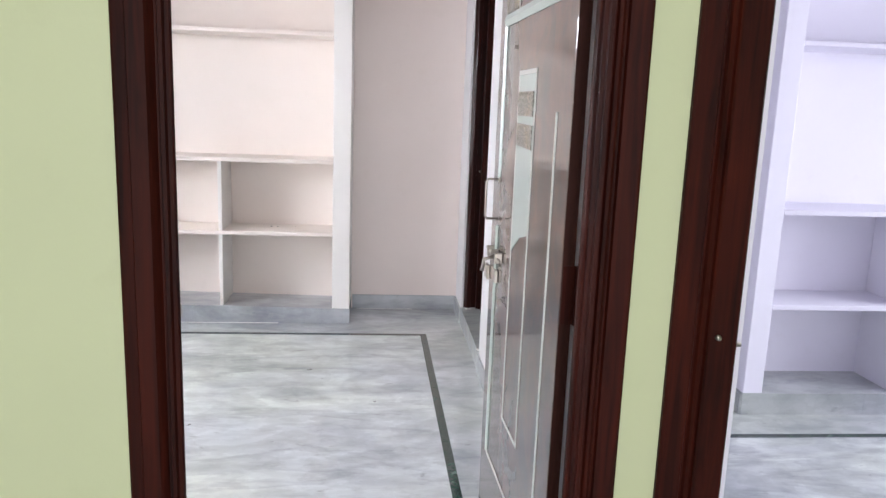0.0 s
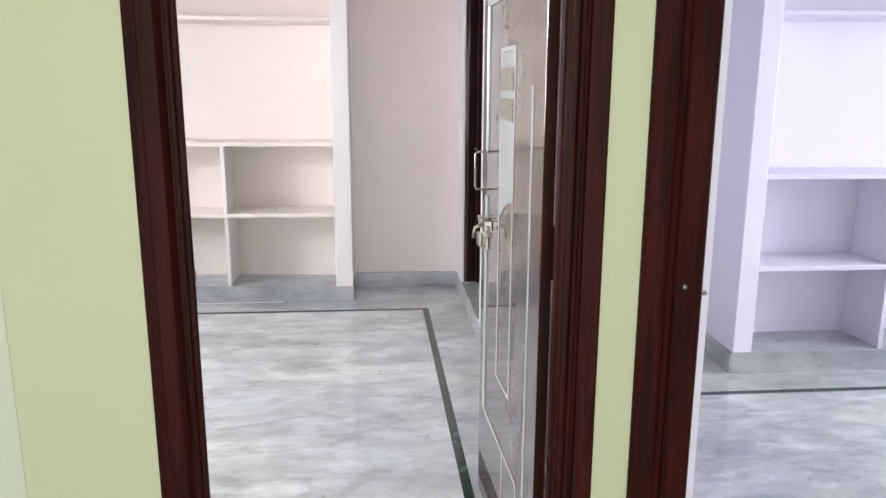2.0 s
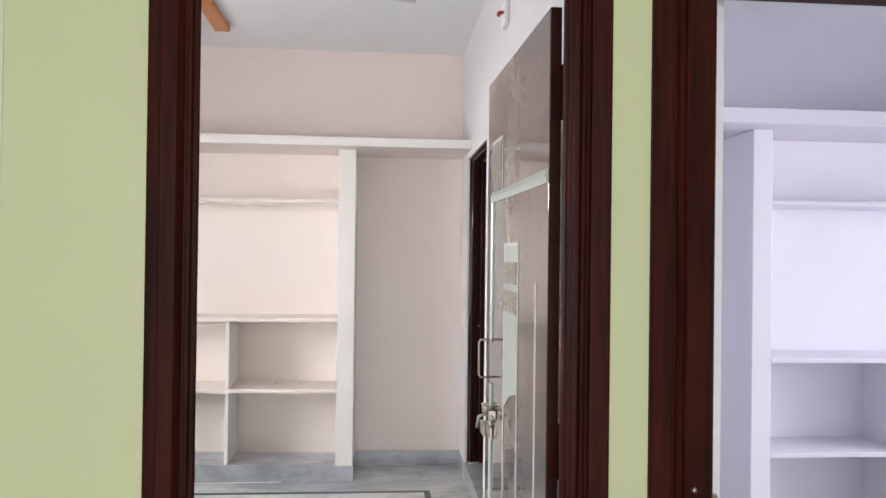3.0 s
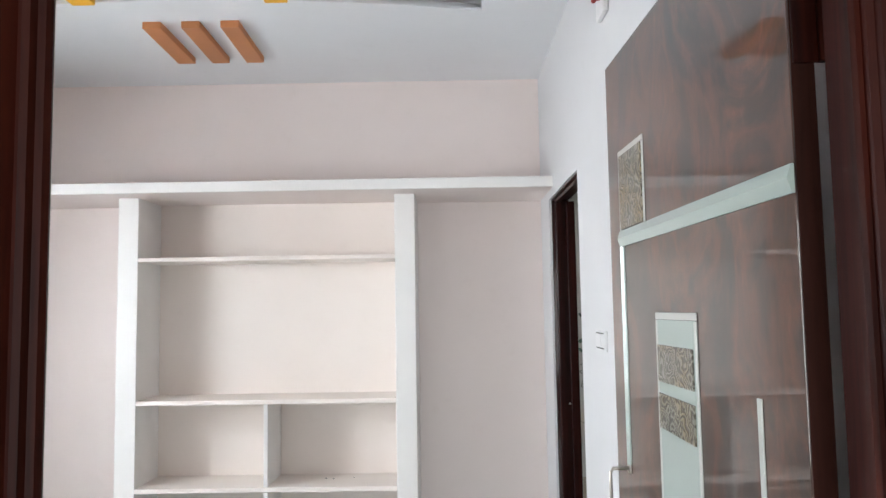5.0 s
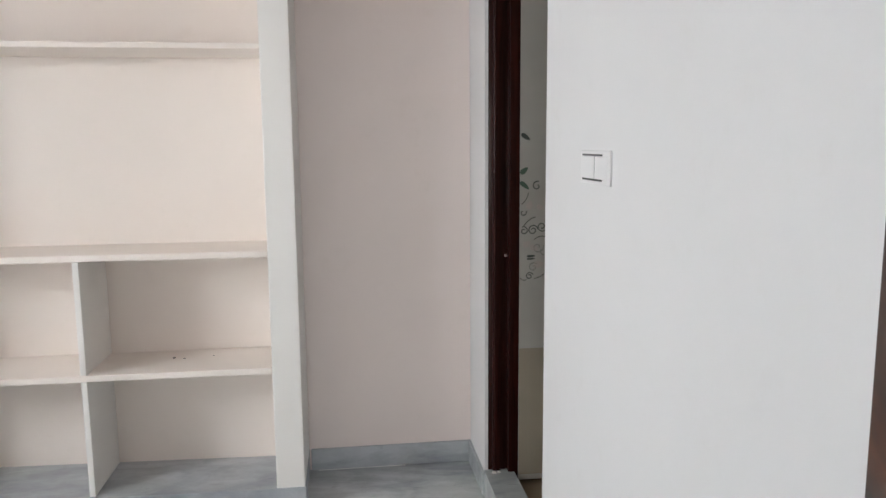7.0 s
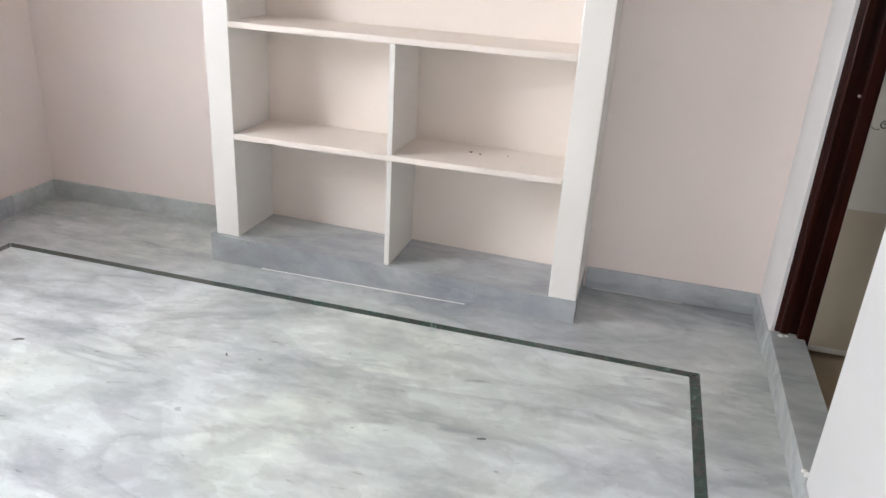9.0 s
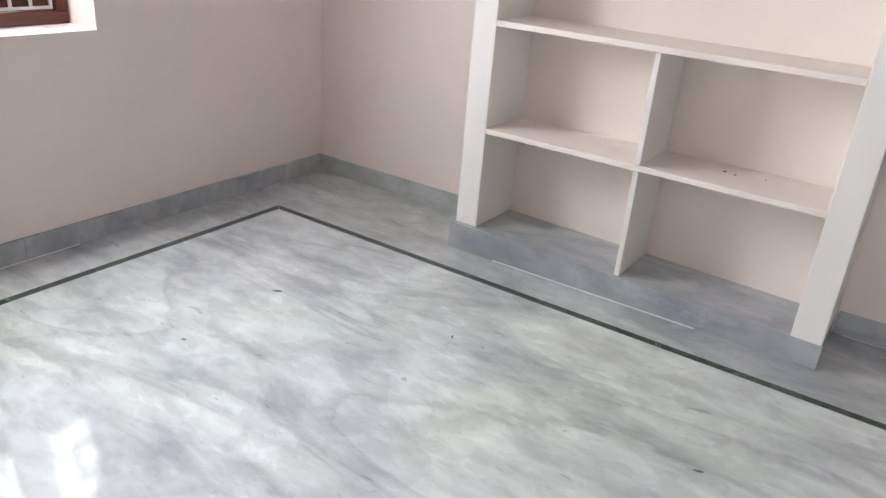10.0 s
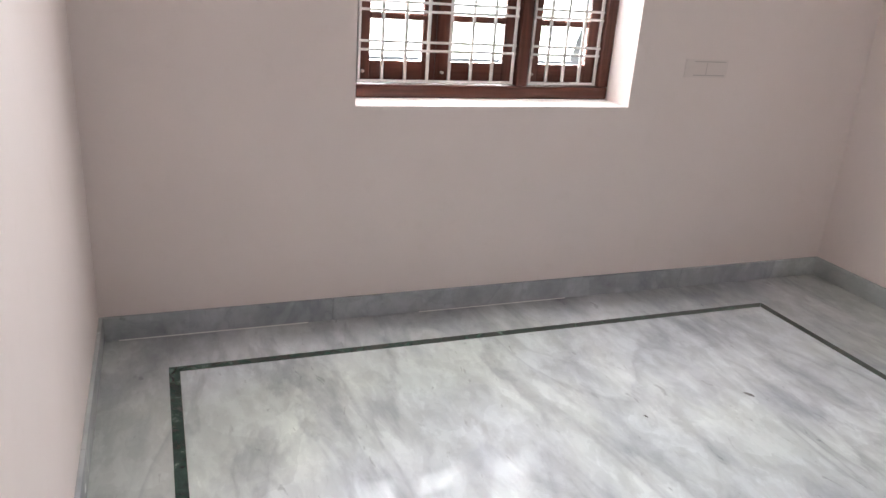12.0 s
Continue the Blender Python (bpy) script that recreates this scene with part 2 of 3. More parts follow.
STRIPE, LEAF, CARVED, GLASS = stripe_stone(), laminate(), carving(), clear_glass()

# ---- building helpers ----
BASE = {}


def thing(name, at, label="", category="", group="", kind=""):
    ob = new(name)
    ob.location, ob.empty_display_size = at, 0.1
    BASE[ob] = Vector(at)
    return tagged(ob, label, category, group, kind)


def part(name, bm, mat, parent=None, label="", smooth=False):
    """One mesh object out of a bmesh in world coordinates, under its thing."""
    me = bpy.data.meshes.new(name)
    base = BASE.get(parent, Vector((0, 0, 0)))
    bmesh.ops.translate(bm, verts=bm.verts, vec=-base)
    bmesh.ops.recalc_face_normals(bm, faces=bm.faces)
    bm.to_mesh(me)
    bm.free()
    me.materials.append(mat)
    if smooth:
        for p in me.polygons:
            p.use_smooth = True
    ob = new(name, me)
    if parent is not None:
        ob.parent = parent
    BASE[ob] = base
    return tagged(ob, label)


def box(x0, x1, y0, y1, z0, z1, bevel=0.0, bm=None):
    """A box, its edges rounded by bevel, added to bm."""
    one = bmesh.new()
    bmesh.ops.create_cube(one, size=1, matrix=Matrix.Translation(((x0 + x1) / 2, (y0 + y1) / 2, (z0 + z1) / 2)) @ Matrix.Diagonal((x1 - x0, y1 - y0, z1 - z0, 1)))
    if bevel:
        bmesh.ops.bevel(one, geom=one.edges[:], offset=bevel, segments=2, profile=0.5, affect="EDGES")
    if bm is None:
        return one
    me = bpy.data.meshes.new("tmp")
    one.to_mesh(me)
    one.free()
    bm.from_mesh(me)
    bpy.data.meshes.remove(me)
    return bm


def prism(points, axis, a, b):
    """A polygon (pairs in the two other axes, in x, y, z order) drawn out along an axis from a to b."""
    bm = bmesh.new()
    def spot(p, v):
        return {"x": (v, p[0], p[1]), "y": (p[0], v, p[1]), "z": (p[0], p[1], v)}[axis]
    lo = [bm.verts.new(spot(p, a)) for p in points]
    hi = [bm.verts.new(spot(p, b)) for p in points]
    bm.faces.new(lo)
    bm.faces.new(hi[::-1])
    for i in range(len(points)):
        j = (i + 1) % len(points)
        bm.faces.new((lo[i], hi[i], hi[j], lo[j]))
    return bm


def tube(points, radius, sides=8, bm=None):
    """A round bar along a line of points."""
    bm = bm or bmesh.new()
    rings = []
    for i, p in enumerate(points):
        p = Vector(p)
        a, b = Vector(points[max(i - 1, 0)]), Vector(points[min(i + 1, len(points) - 1)])
        d = (b - a).normalized()
        u = d.orthogonal().normalized() if not rings else (rings[-1][1] - d * rings[-1][1].dot(d)).normalized()
        w = d.cross(u)
        rings.append(([bm.verts.new(p + (u * math.cos(k * math.tau / sides) + w * math.sin(k * math.tau / sides)) * radius) for k in range(sides)], u))
    for (r0, _), (r1, _) in zip(rings, rings[1:]):
        for k in range(sides):
            bm.faces.new((r0[k], r0[(k + 1) % sides], r1[(k + 1) % sides], r1[k]))
    bm.faces.new(rings[0][0])
    bm.faces.new(rings[-1][0][::-1])
    return bm


def structure(name, bm, mat, label, category, smooth=False):
    return tagged(part(name, bm, mat, None, "", smooth), label, category, "", "structure")


def wall_with_hole(axis, a, b, u0, u1, z0, z1, holes):
    """A wall between a and b of one axis, over u and z, with rectangular holes (u0, u1, z0, z1)."""
    bm = bmesh.new()
    us = sorted({u0, u1, *[h[0] for h in holes], *[h[1] for h in holes]})
    zs = sorted({z0, z1, *[h[2] for h in holes], *[h[3] for h in holes]})
    solid = [[not any(h[0] <= (p + q) / 2 <= h[1] and h[2] <= (r + s) / 2 <= h[3] for h in holes) for r, s in zip(zs, zs[1:])] for p, q in zip(us, us[1:])]
    verts = {}
    def v(w, u, z):
        key = (w, u, z)
        if key not in verts:
            verts[key] = bm.verts.new((w, u, z) if axis == "x" else (u, w, z))
        return verts[key]
    for i, (p, q) in enumerate(zip(us, us[1:])):
        for j, (r, s) in enumerate(zip(zs, zs[1:])):
            if not solid[i][j]:
                continue
            for w in (a, b):
                bm.faces.new((v(w, p, r), v(w, q, r), v(w, q, s), v(w, p, s)))
            for di, dj, e in ((-1, 0, ((p, r), (p, s))), (1, 0, ((q, r), (q, s))), (0, -1, ((p, r), (q, r))), (0, 1, ((p, s), (q, s)))):
                ii, jj = i + di, j + dj
                if 0 <= ii < len(us) - 1 and 0 <= jj < len(zs) - 1 and solid[ii][jj]:
                    continue
                (e0, e1) = e
                bm.faces.new((v(a, *e0), v(b, *e0), v(b, *e1), v(a, *e1)))
    return bm


# ---- plan (metres) ----
XL, XR = -2.095, 1.598           # bedroom side walls
YB, YF = 0.391, -3.265           # bedroom back and front walls
YH = -3.48                       # hall face of the front wall
X2 = 1.818                       # second room's side wall
ZC = 3.0                         # ceiling border
D1L, D1R = 0.640, 1.415          # clear opening of the bedroom door
D2L, D2R = 1.753, 2.53           # clear opening of the second door
DH = 2.120                       # clear height
FW = 0.10                        # face width of the frames
SK = 0.106                       # skirting height

# walls
structure("wall_north", box(XL - 0.28, XR + 0.12, YB, YB + 0.23, -0.1, 3.3), WALL, "pale pink-white painted back wall of the bedroom", "wall")
structure("wall_west", wall_with_hole("x", XL - 0.28, XL, YF - 0.215, YB, -0.1, 3.3, [(-2.264, -0.994, 0.928, 2.12)]), WALL, "pale pink-white painted wall around the barred window", "wall")
structure("wall_east", wall_with_hole("x", XR, XR + 0.12, YF, YB, -0.1, 3.3, [(-0.905, 0.022, 0.0, 2.186)]), WALL_COOL, "pale grey painted wall with the bathroom doorway", "wall")
structure("wall_south", wall_with_hole("y", YF - 0.105, YF, XL, XR, -0.1, 3.3, [(0.535, 1.500, -0.1, DH + 0.04)]), WALL, "pale bedroom side of the wall with the entrance door", "wall")
structure("wall_hall", wall_with_hole("y", YH, YF - 0.107, -4.0, 5.2, -0.1, 3.3, [(D1L - FW + 0.01, D1R + FW - 0.01, -0.1, DH + FW - 0.01), (D2L - 0.14, D2R + 0.14, -0.1, DH + 0.14)]), GREEN, "light yellow-green painted hall wall between two doors", "wall")
# thin sheet on the wall; its pale colour stands in for light there
structure("wall_hall_light_patch", box(-3.999, 0.252, YH - 0.0022, YH - 0.0003, 0.0, ZC - 0.001), GREEN_LIT, "stretch of the hall wall with a pale patch of light painted on", "wall")
structure("wall_second_south", wall_with_hole("y", YF - 0.105, YF, XR + 0.122, 5.2, -0.1, 3.3, [(X2, D2R + 0.03, -0.1, DH + 0.03)]), LILAC, "lilac painted wall round the second doorway", "wall")
structure("wall_second_west", box(XR + 0.122, X2, YF, -1.06, -0.1, 3.3), LILAC, "lilac painted side wall of the second room", "wall")
structure("wall_second_north", box(X2, 5.2, -1.13, -1.062, -0.1, 3.3), LILAC, "lilac painted back wall of the second room", "wall")
structure("wall_second_east", wall_with_hole("x", 5.0, 5.2, YF, -1.13, -0.1, 3.3, [(-2.9, -1.7, 0.94, 2.12)]), LILAC, "lilac painted window wall of the second room", "wall")
structure("wall_hall_west", box(-4.2, -4.0, -7.9, YH, -0.1, 3.3), GREEN, "light yellow-green painted side wall of the hall", "wall")
structure("wall_hall_east", box(5.0, 5.2, -7.9, YH, -0.1, 3.3), GREEN, "light yellow-green painted side wall of the hall", "wall")
# unseen wall; its opening is added for the hall lamp
structure("wall_hall_south", wall_with_hole("y", -8.1, -7.9, -4.0, 5.0, -0.1, 3.3, [(-0.2, 2.0, 0.5, 2.5)]), GREEN, "light yellow-green painted wall with an unseen, added opening", "wall")
structure("wall_bath_north", wall_with_hole("y", YB, YB + 0.2, XR + 0.122, 3.2, -0.1, 3.3, [(2.25, 2.85, 1.72, 2.2)]), TILE, "pale glazed tile wall of the bathroom", "wall")
structure("wall_bath_east", box(3.2, 3.35, -1.06, YB + 0.2, -0.1, 3.3), TILE, "pale glazed side wall of the bathroom", "wall")
structure("wall_bath_south", box(XR + 0.122, 3.2, -1.06, -1.0, -0.1, 3.3), TILE, "pale glazed wall of the bathroom", "wall")

# floors
structure("floor_hall", box(-4.0, 5.0, -7.9, YH - 0.001, -0.12, 0), MARBLE, "polished grey-white marble floor of the hall", "floor")
structure("floor_bath", box(XR + 0.122, 3.2, -1.0, YB, -0.1, 0.06), TILE_BROWN, "beige-brown tiled bathroom floor", "floor")
SWD = 0.038


def marble_floor(name, x0, x1, y0, y1, s, front, label):
    """Sub-floor with a polished field, a dark inlaid stripe in pieces round it (corners NW, NE, SE, SW) and a border."""
    floor = structure(name, box(x0, x1, front, y1, -0.12, -0.021), GROUT, label, "floor")
    (ax, ay), (bx, by), (cx, cy), (dx, dy) = s
    g, w = 0.0008, SWD
    inner = [(ax + w, ay - w), (bx - w, by - w), (cx - w, cy + w), (dx + w, dy + w)]
    part("field", prism([(x + g * (1 if k in (0, 3) else -1), y + g * (-1 if k < 2 else 1)) for k, (x, y) in enumerate(inner)], "z", -0.02, 0), MARBLE, floor)
    for quad in ([(x0, y1), (x1, y1), (x1, by + g), (x0, ay + g)], [(x0, y0), (x1, y0), (x1, cy - g), (x0, dy - g)],
                 [(x0, dy), (dx - g, dy), (ax - g, ay), (x0, ay)], [(cx + g, cy), (x1, cy), (x1, by), (bx + g, by)]):
        part("border", prism(quad, "z", -0.02, 0), MARBLE_EDGE, floor)
    if y0 - front > 0.01:
        part("threshold", box(x0, x1, front, y0 - g, -0.02, 0), MARBLE_EDGE, floor)
    for e in range(4):
        (px, py), (qx, qy), (ux, uy), (vx, vy) = s[e], s[(e + 1) % 4], inner[e], inner[(e + 1) % 4]
        length = math.hypot(qx - px, qy - py)
        k = max(1, round(length / 0.82))
        for i in range(k):
            a, b = i / k + 0.0018 / length, (i + 1) / k - 0.0018 / length
            part("stripe", prism([(px + (qx - px) * a, py + (qy - py) * a), (px + (qx - px) * b, py + (qy - py) * b), (ux + (vx - ux) * b, uy + (vy - uy) * b), (ux + (vx - ux) * a, uy + (vy - uy) * a)], "z", -0.02, 0.0), STRIPE, floor)
    return floor


marble_floor("floor_bedroom", XL, XR, YF, YB, ((-1.822, -0.221), (1.345, -0.221), (1.363, -3.013), (-1.822, -3.020)), YH, "polished grey-white marble floor with a dark green stripe")
marble_floor("floor_second", X2 - 0.12, 5.0, YH + 0.001, -1.13, ((2.05, -1.735), (4.75, -1.735), (4.75, -3.47), (2.05, -3.47)), YH, "polished grey marble floor with a dark stripe")

# skirting, in lengths of stone
def skirting(name, runs, label, high=SK, stone=MARBLE_SKIRT):
    top = thing(name, (runs[0][0], runs[0][1], 0), label, "skirting", "", "structure")
    for x0, y0, x1, y1, nx, ny in runs:
        length = math.hypot(x1 - x0, y1 - y0)
        k = max(1, round(length / 0.9))
        for i in range(k):
            a, b = i / k + 0.0008 / length, (i + 1) / k - 0.0008 / length
            px, qx, py, qy = x0 + (x1 - x0) * a, x0 + (x1 - x0) * b, y0 + (y1 - y0) * a, y0 + (y1 - y0) * b
            xs, ys = sorted((px, qx, px + nx * 0.014, qx + nx * 0.014)), sorted((py, qy, py + ny * 0.014, qy + ny * 0.014))
            part("skirting_stone", box(xs[0], xs[-1], ys[0], ys[-1], 0.0005, high, 0.0025), stone, top)
    return top


skirting("baseboard", [(XL, YF + 0.014, XL, YB - 0.014, 1, 0), (XL, YB, -0.845, YB, 0, -1), (0.845, YB, XR, YB, 0, -1), (XR, -0.905, XR, YF + 0.014, -1, 0), (XR, YB - 0.014, XR, 0.022, -1, 0),
                       (XL, YF, D1L - FW, YF, 0, 1)], "grey marble skirting along the bedroom walls", 0.102)
skirting("baseboard_hall", [(-4.0, YH, D1L - FW - 0.012, YH, 0, -1), (D1R + FW - 0.006, YH - 0.015, D2L - 0.142, YH - 0.015, 0, -1)], "grey marble skirting below the green wall", 0.140, MARBLE)
skirting("baseboard_second", [(X2, -1.13, 2.845, -1.13, 0, -1), (X2, -1.144, X2, YF, 1, 0), (2.845, -1.144, 2.845, -1.51, -1, 0)], "grey marble skirting below lilac walls")

# ceilings
TX0, TX1, TYN, TYS = -1.69, 1.20, -0.695, -2.35
def arc_y(x, edge, sag):
    m, h = (TX0 + TX1) / 2, (TX1 - TX0) / 2
    return edge - sag * (1 - ((x - m) / h) ** 2)


def bedroom_ceiling():
    """A border with a tray cut out of it whose two ends bow inwards, and the tray's own top."""
    bm = bmesh.new()
    n = 32
    xs = [TX0 + (TX1 - TX0) * i / n for i in range(n + 1)]
    lo = [(x, arc_y(x, TYN, 0.19)) for x in xs]
    so = [(x, TYS + 0.19 * (1 - ((x - (TX0 + TX1) / 2) / ((TX1 - TX0) / 2)) ** 2)) for x in xs]
    def q(*pts):
        bm.faces.new([bm.verts.new(p) for p in pts])
    lip, top, back = ZC + 0.014, ZC + 0.062, 0.07
    for i in range(n):
        (a, ay), (b, by) = lo[i], lo[i + 1]
        (c, cy), (d, dy) = so[i], so[i + 1]
        for (px, py), (rx, ry), wall, sgn in (((a, ay), (b, by), YB, 1), ((c, cy), (d, dy), YF, -1)):
            q((px, py, ZC), (rx, ry, ZC), (rx, wall, ZC), (px, wall, ZC))
            q((px, py, ZC), (rx, ry, ZC), (rx, ry, lip), (px, py, lip))
            q((px, py, lip), (rx, ry, lip), (rx, ry + sgn * back, lip), (px, py + sgn * back, lip))
            q((px, py + sgn * back, lip), (rx, ry + sgn * back, lip), (rx, ry + sgn * back, top), (px, py + sgn * back, top))
        q((a, ay + back, top), (b, by + back, top), (d, dy - back, top), (c, cy - back, top))
    for x0, x1, xe in ((XL, TX0, TX0), (TX1, XR, TX1)):
        q((x0, YF, ZC), (x1, YF, ZC), (x1, YB, ZC), (x0, YB, ZC))
        q((xe, TYN + back, ZC), (xe, TYS - back, ZC), (xe, TYS - back, top), (xe, TYN + back, top))
    box(XL, XR, YF, YB, ZC + 0.10, ZC + 0.2, 0, bm)
    return bm


structure("ceiling", bedroom_ceiling(), CEIL, "white false ceiling with a shallow tray of bowed edge", "ceiling")
structure("ceiling_hall", box(-4.0, 5.0, -7.9, YH, ZC, ZC + 0.1), CEIL, "white painted hall ceiling", "ceiling")
structure("ceiling_second", box(X2, 5.0, YF, -1.13, ZC, ZC + 0.1), CEIL, "white painted ceiling of the second room", "ceiling")
structure("ceiling_bath", box(XR + 0.122, 3.2, -1.0, YB, 2.7, 2.8), CEIL, "white bathroom ceiling", "ceiling")
structure("roof_slab", box(-4.2, 5.2, -8.1, YB + 0.23, 3.3, 3.45), CONCRETE, "concrete roof slab over the flat", "roof")
structure("ground", box(-400, 400, -400, 400, -0.3, -0.125), CONCRETE, "pale dusty ground around the house", "ground")

for i, x in enumerate((-0.412, -0.222, -0.030)):
    bar = prism([(x - 0.042, -0.64), (x + 0.050, -0.64), (x + 0.042, -0.11), (x - 0.055, -0.11)], "z", ZC - 0.035, ZC)
    bmesh.ops.bevel(bar, geom=bar.edges[:], offset=0.003, segments=1, affect="EDGES")
    tagged(part("ceiling_bar", bar, ORANGE), "terracotta-painted plaster bar raised on the white ceiling", "ceiling ornament", "bars on the ceiling")
for x in (0.255, -0.625):
    bar = prism([(x - 0.052, arc_y(x, TYN, 0.19) - 0.001), (x + 0.052, arc_y(x, TYN, 0.19) - 0.001), (x + 0.052, -1.95), (x - 0.052, -1.95)], "z", ZC - 0.014, ZC + 0.0545)
    bmesh.ops.bevel(bar, geom=bar.edges[:], offset=0.003, segments=1, affect="EDGES")
    tagged(part("ceiling_beam", bar, YELLOW), "yellow-painted plaster beam across the ceiling tray", "ceiling ornament", "beams in the ceiling tray")


# ---- built-in shelves ----
def wedge(x0, x1, front0, front1, back, z0, top0, top1):
    """A low block whose front edge and top run askew between its two ends."""
    bm = bmesh.new()
    v = [bm.verts.new(c) for c in ((x0, front0, z0), (x1, front1, z0), (x1, back, z0), (x0, back, z0), (x0, front0, top0), (x1, front1, top1), (x1, back, top1), (x0, back, top0))]
    for f in ((0, 3, 2, 1), (4, 5, 6, 7), (0, 1, 5, 4), (1, 2, 6, 5), (2, 3, 7, 6), (3, 0, 4, 7)):
        bm.faces.new([v[k] for k in f])
    bmesh.ops.bevel(bm, geom=bm.edges[:], offset=0.0008, segments=1, affect="EDGES")
    return bm


def wall_shelves(name, x0, x1, yf, yb, zs, top, mats, marble_mat, label, pillar=0.115, plinth=(0.135, 0.102), proud=(0.024, 0.004)):
    """Two pillars, three shelves, a divider below, and a marble plinth and niche floor that are not quite level."""
    t = thing(name, ((x0 + x1) / 2, yf, 0), label, "shelves", "", "")
    body, light = mats
    lo, hi = x0 - pillar - proud[0] * 0.8, x1 + pillar + proud[1]
    def level(x):
        return plinth[0] + (plinth[1] - plinth[0]) * (x - lo) / (hi - lo)
    def face(x):
        return yf - proud[0] - (proud[1] - proud[0]) * (x - lo) / (hi - lo)
    for a, b in ((x0 - pillar, x0), (x1, x1 + pillar)):
        part("pillar", box(a, b, yf, yb, level((a + b) / 2) - 0.003, top, 0.004), light, t)
    part("back_panel", box(x0, x1, yb - 0.06, yb - 0.001, min(plinth) - 0.002, top), body, t)
    for z, h in zip(zs, (0.026, 0.026, 0.022)):
        part("shelf", box(x0, x1, yf + 0.001, yb - 0.061, z - h / 2, z + h / 2, 0.003), body, t)
    x = (x0 + x1) / 2
    part("divider", box(x - 0.012, x + 0.012, yf + 0.002, yb - 0.061, level(x) - 0.002, zs[0] - 0.0135, 0.003), light, t)
    part("divider", box(x - 0.012, x + 0.012, yf + 0.002, yb - 0.061, zs[0] + 0.0135, zs[1] - 0.0135, 0.003), light, t)
    cuts = (lo, lo + (hi - lo) * 0.40, lo + (hi - lo) * 0.745, hi)
    for a, b in zip(cuts, cuts[1:]):
        part("plinth_stone", wedge(a + 0.0002, b - 0.0002, face(a), face(b), yf + 0.012, 0.0005, level(a) - 0.001, level(b) - 0.001), marble_mat, t)
    part("plinth_side", box(lo, x0 - pillar - 0.001, yf + 0.0125, yb - 0.0145, 0.0005, plinth[0] - 0.001, 0.002), marble_mat, t)
    part("niche_floor", wedge(x0 - pillar, x1 + pillar, yf + 0.0125, yf + 0.0125, yb - 0.001, 0.0005, level(x0 - pillar) - 0.001, level(x1 + pillar) - 0.001), marble_mat, t, "grey marble slab")
    return t


wall_shelves("wall_shelves", -0.722, 0.722, 0.0, YB, (0.604, 1.080, 1.878), 2.231, (WHITE_BOUNCE, WHITE), MARBLE_SKIRT, "white built-in wall shelves on a grey marble plinth")
loft = thing("loft_shelf", (0, YB, 2.232), "long white loft slab over the wall shelves", "loft shelf")
part("slab", box(XL + 0.001, XR - 0.001, -0.1535, YB - 0.001, 2.232, 2.288), WALL, loft)
# brighter light on the front edge is put into its whiter colour
part("front_edge", box(XL + 0.001, XR - 0.001, -0.168, -0.154, 2.231, 2.290, 0.004), WHITE, loft, "front edge painted whiter for the light it catches")
wall_shelves("wall_shelves", 2.945, 4.35, -1.51, -1.131, (0.556, 1.026, 1.808), 2.17, (LILAC, LILAC_LIGHT), MARBLE_SKIRT, "lilac built-in wall shelves on a grey marble plinth", 0.10, (0.115, 0.115), (0.004, 0.004))
loft2 = thing("loft_shelf", (3.4, -1.13, 2.17), "lilac loft slab over the wall shelves", "loft shelf")
part("slab", box(X2 + 0.001, 4.999, -1.6455, -1.131, 2.172, 2.243), LILAC, loft2)
part("front_edge", box(X2 + 0.001, 4.999, -1.66, -1.646, 2.171, 2.245, 0.004), LILAC_LIGHT, loft2, "pale lilac front edge")


# ---- doors ----
def frame_member(profile, kind, l, r, h, y0, z0=0.0005):
    """One mitred member of a door frame; profile: (outward, depth) pairs round the section."""
    bm = bmesh.new()
    ends = []
    for k in (0, 1):
        ring = []
        for a, d in profile:
            if kind == "head":
                x, z = (l - a, h + a) if k == 0 else (r + a, h + a)
            else:
                x, z = (l - a if kind == "left" else r + a), (z0 if k == 0 else h + a)
            ring.append(bm.verts.new((x, y0 + d, z)))
        ends.append(ring)
    n = len(profile)
    for i in range(n):
        j = (i + 1) % n
        bm.faces.new((ends[0][i], ends[0][j], ends[1][j], ends[1][i]))
    bm.faces.new(ends[0])
    bm.faces.new(ends[1][::-1])
    return bm


BEADED = [(0.016, 0.122), (0.016, 0.042), (0.0, 0.040), (0.0, 0.030), (0.003, 0.024), (0.008, 0.024), (0.010, 0.017), (0.017, 0.015), (0.019, 0.007), (0.026, 0.006), (0.028, 0.012), (0.031, 0.012), (0.034, 0.003),
          (0.040, 0.000), (0.046, 0.004), (0.048, 0.010), (0.052, 0.010), (0.055, 0.002), (0.094, 0.0), (0.100, 0.004), (0.100, 0.122)]
SPLAYED = [(0.058, 0.122), (0.052, 0.10), (0.004, 0.040), (0.0, 0.030), (0.003, 0.022), (0.010, 0.020), (0.013, 0.012), (0.020, 0.010), (0.023, 0.016), (0.027, 0.016), (0.036, 0.004), (0.040, 0.0),
           (0.072, 0.0), (0.075, 0.005), (0.096, 0.006), (0.101, 0.009), (0.101, 0.122)]
REBATED = [(0.023, 0.122), (0.023, 0.042)] + BEADED[2:]
STEPPED = [(0.016, 0.122), (0.016, 0.062), (0.0, 0.060), (0.0, 0.020), (0.004, 0.016), (0.062, 0.016), (0.065, 0.008), (0.071, 0.006), (0.074, 0.012), (0.078, 0.012), (0.081, 0.003), (0.090, 0.0),
           (0.094, 0.006), (0.098, 0.006), (0.102, 0.0), (0.143, 0.0), (0.149, 0.004), (0.149, 0.122)]


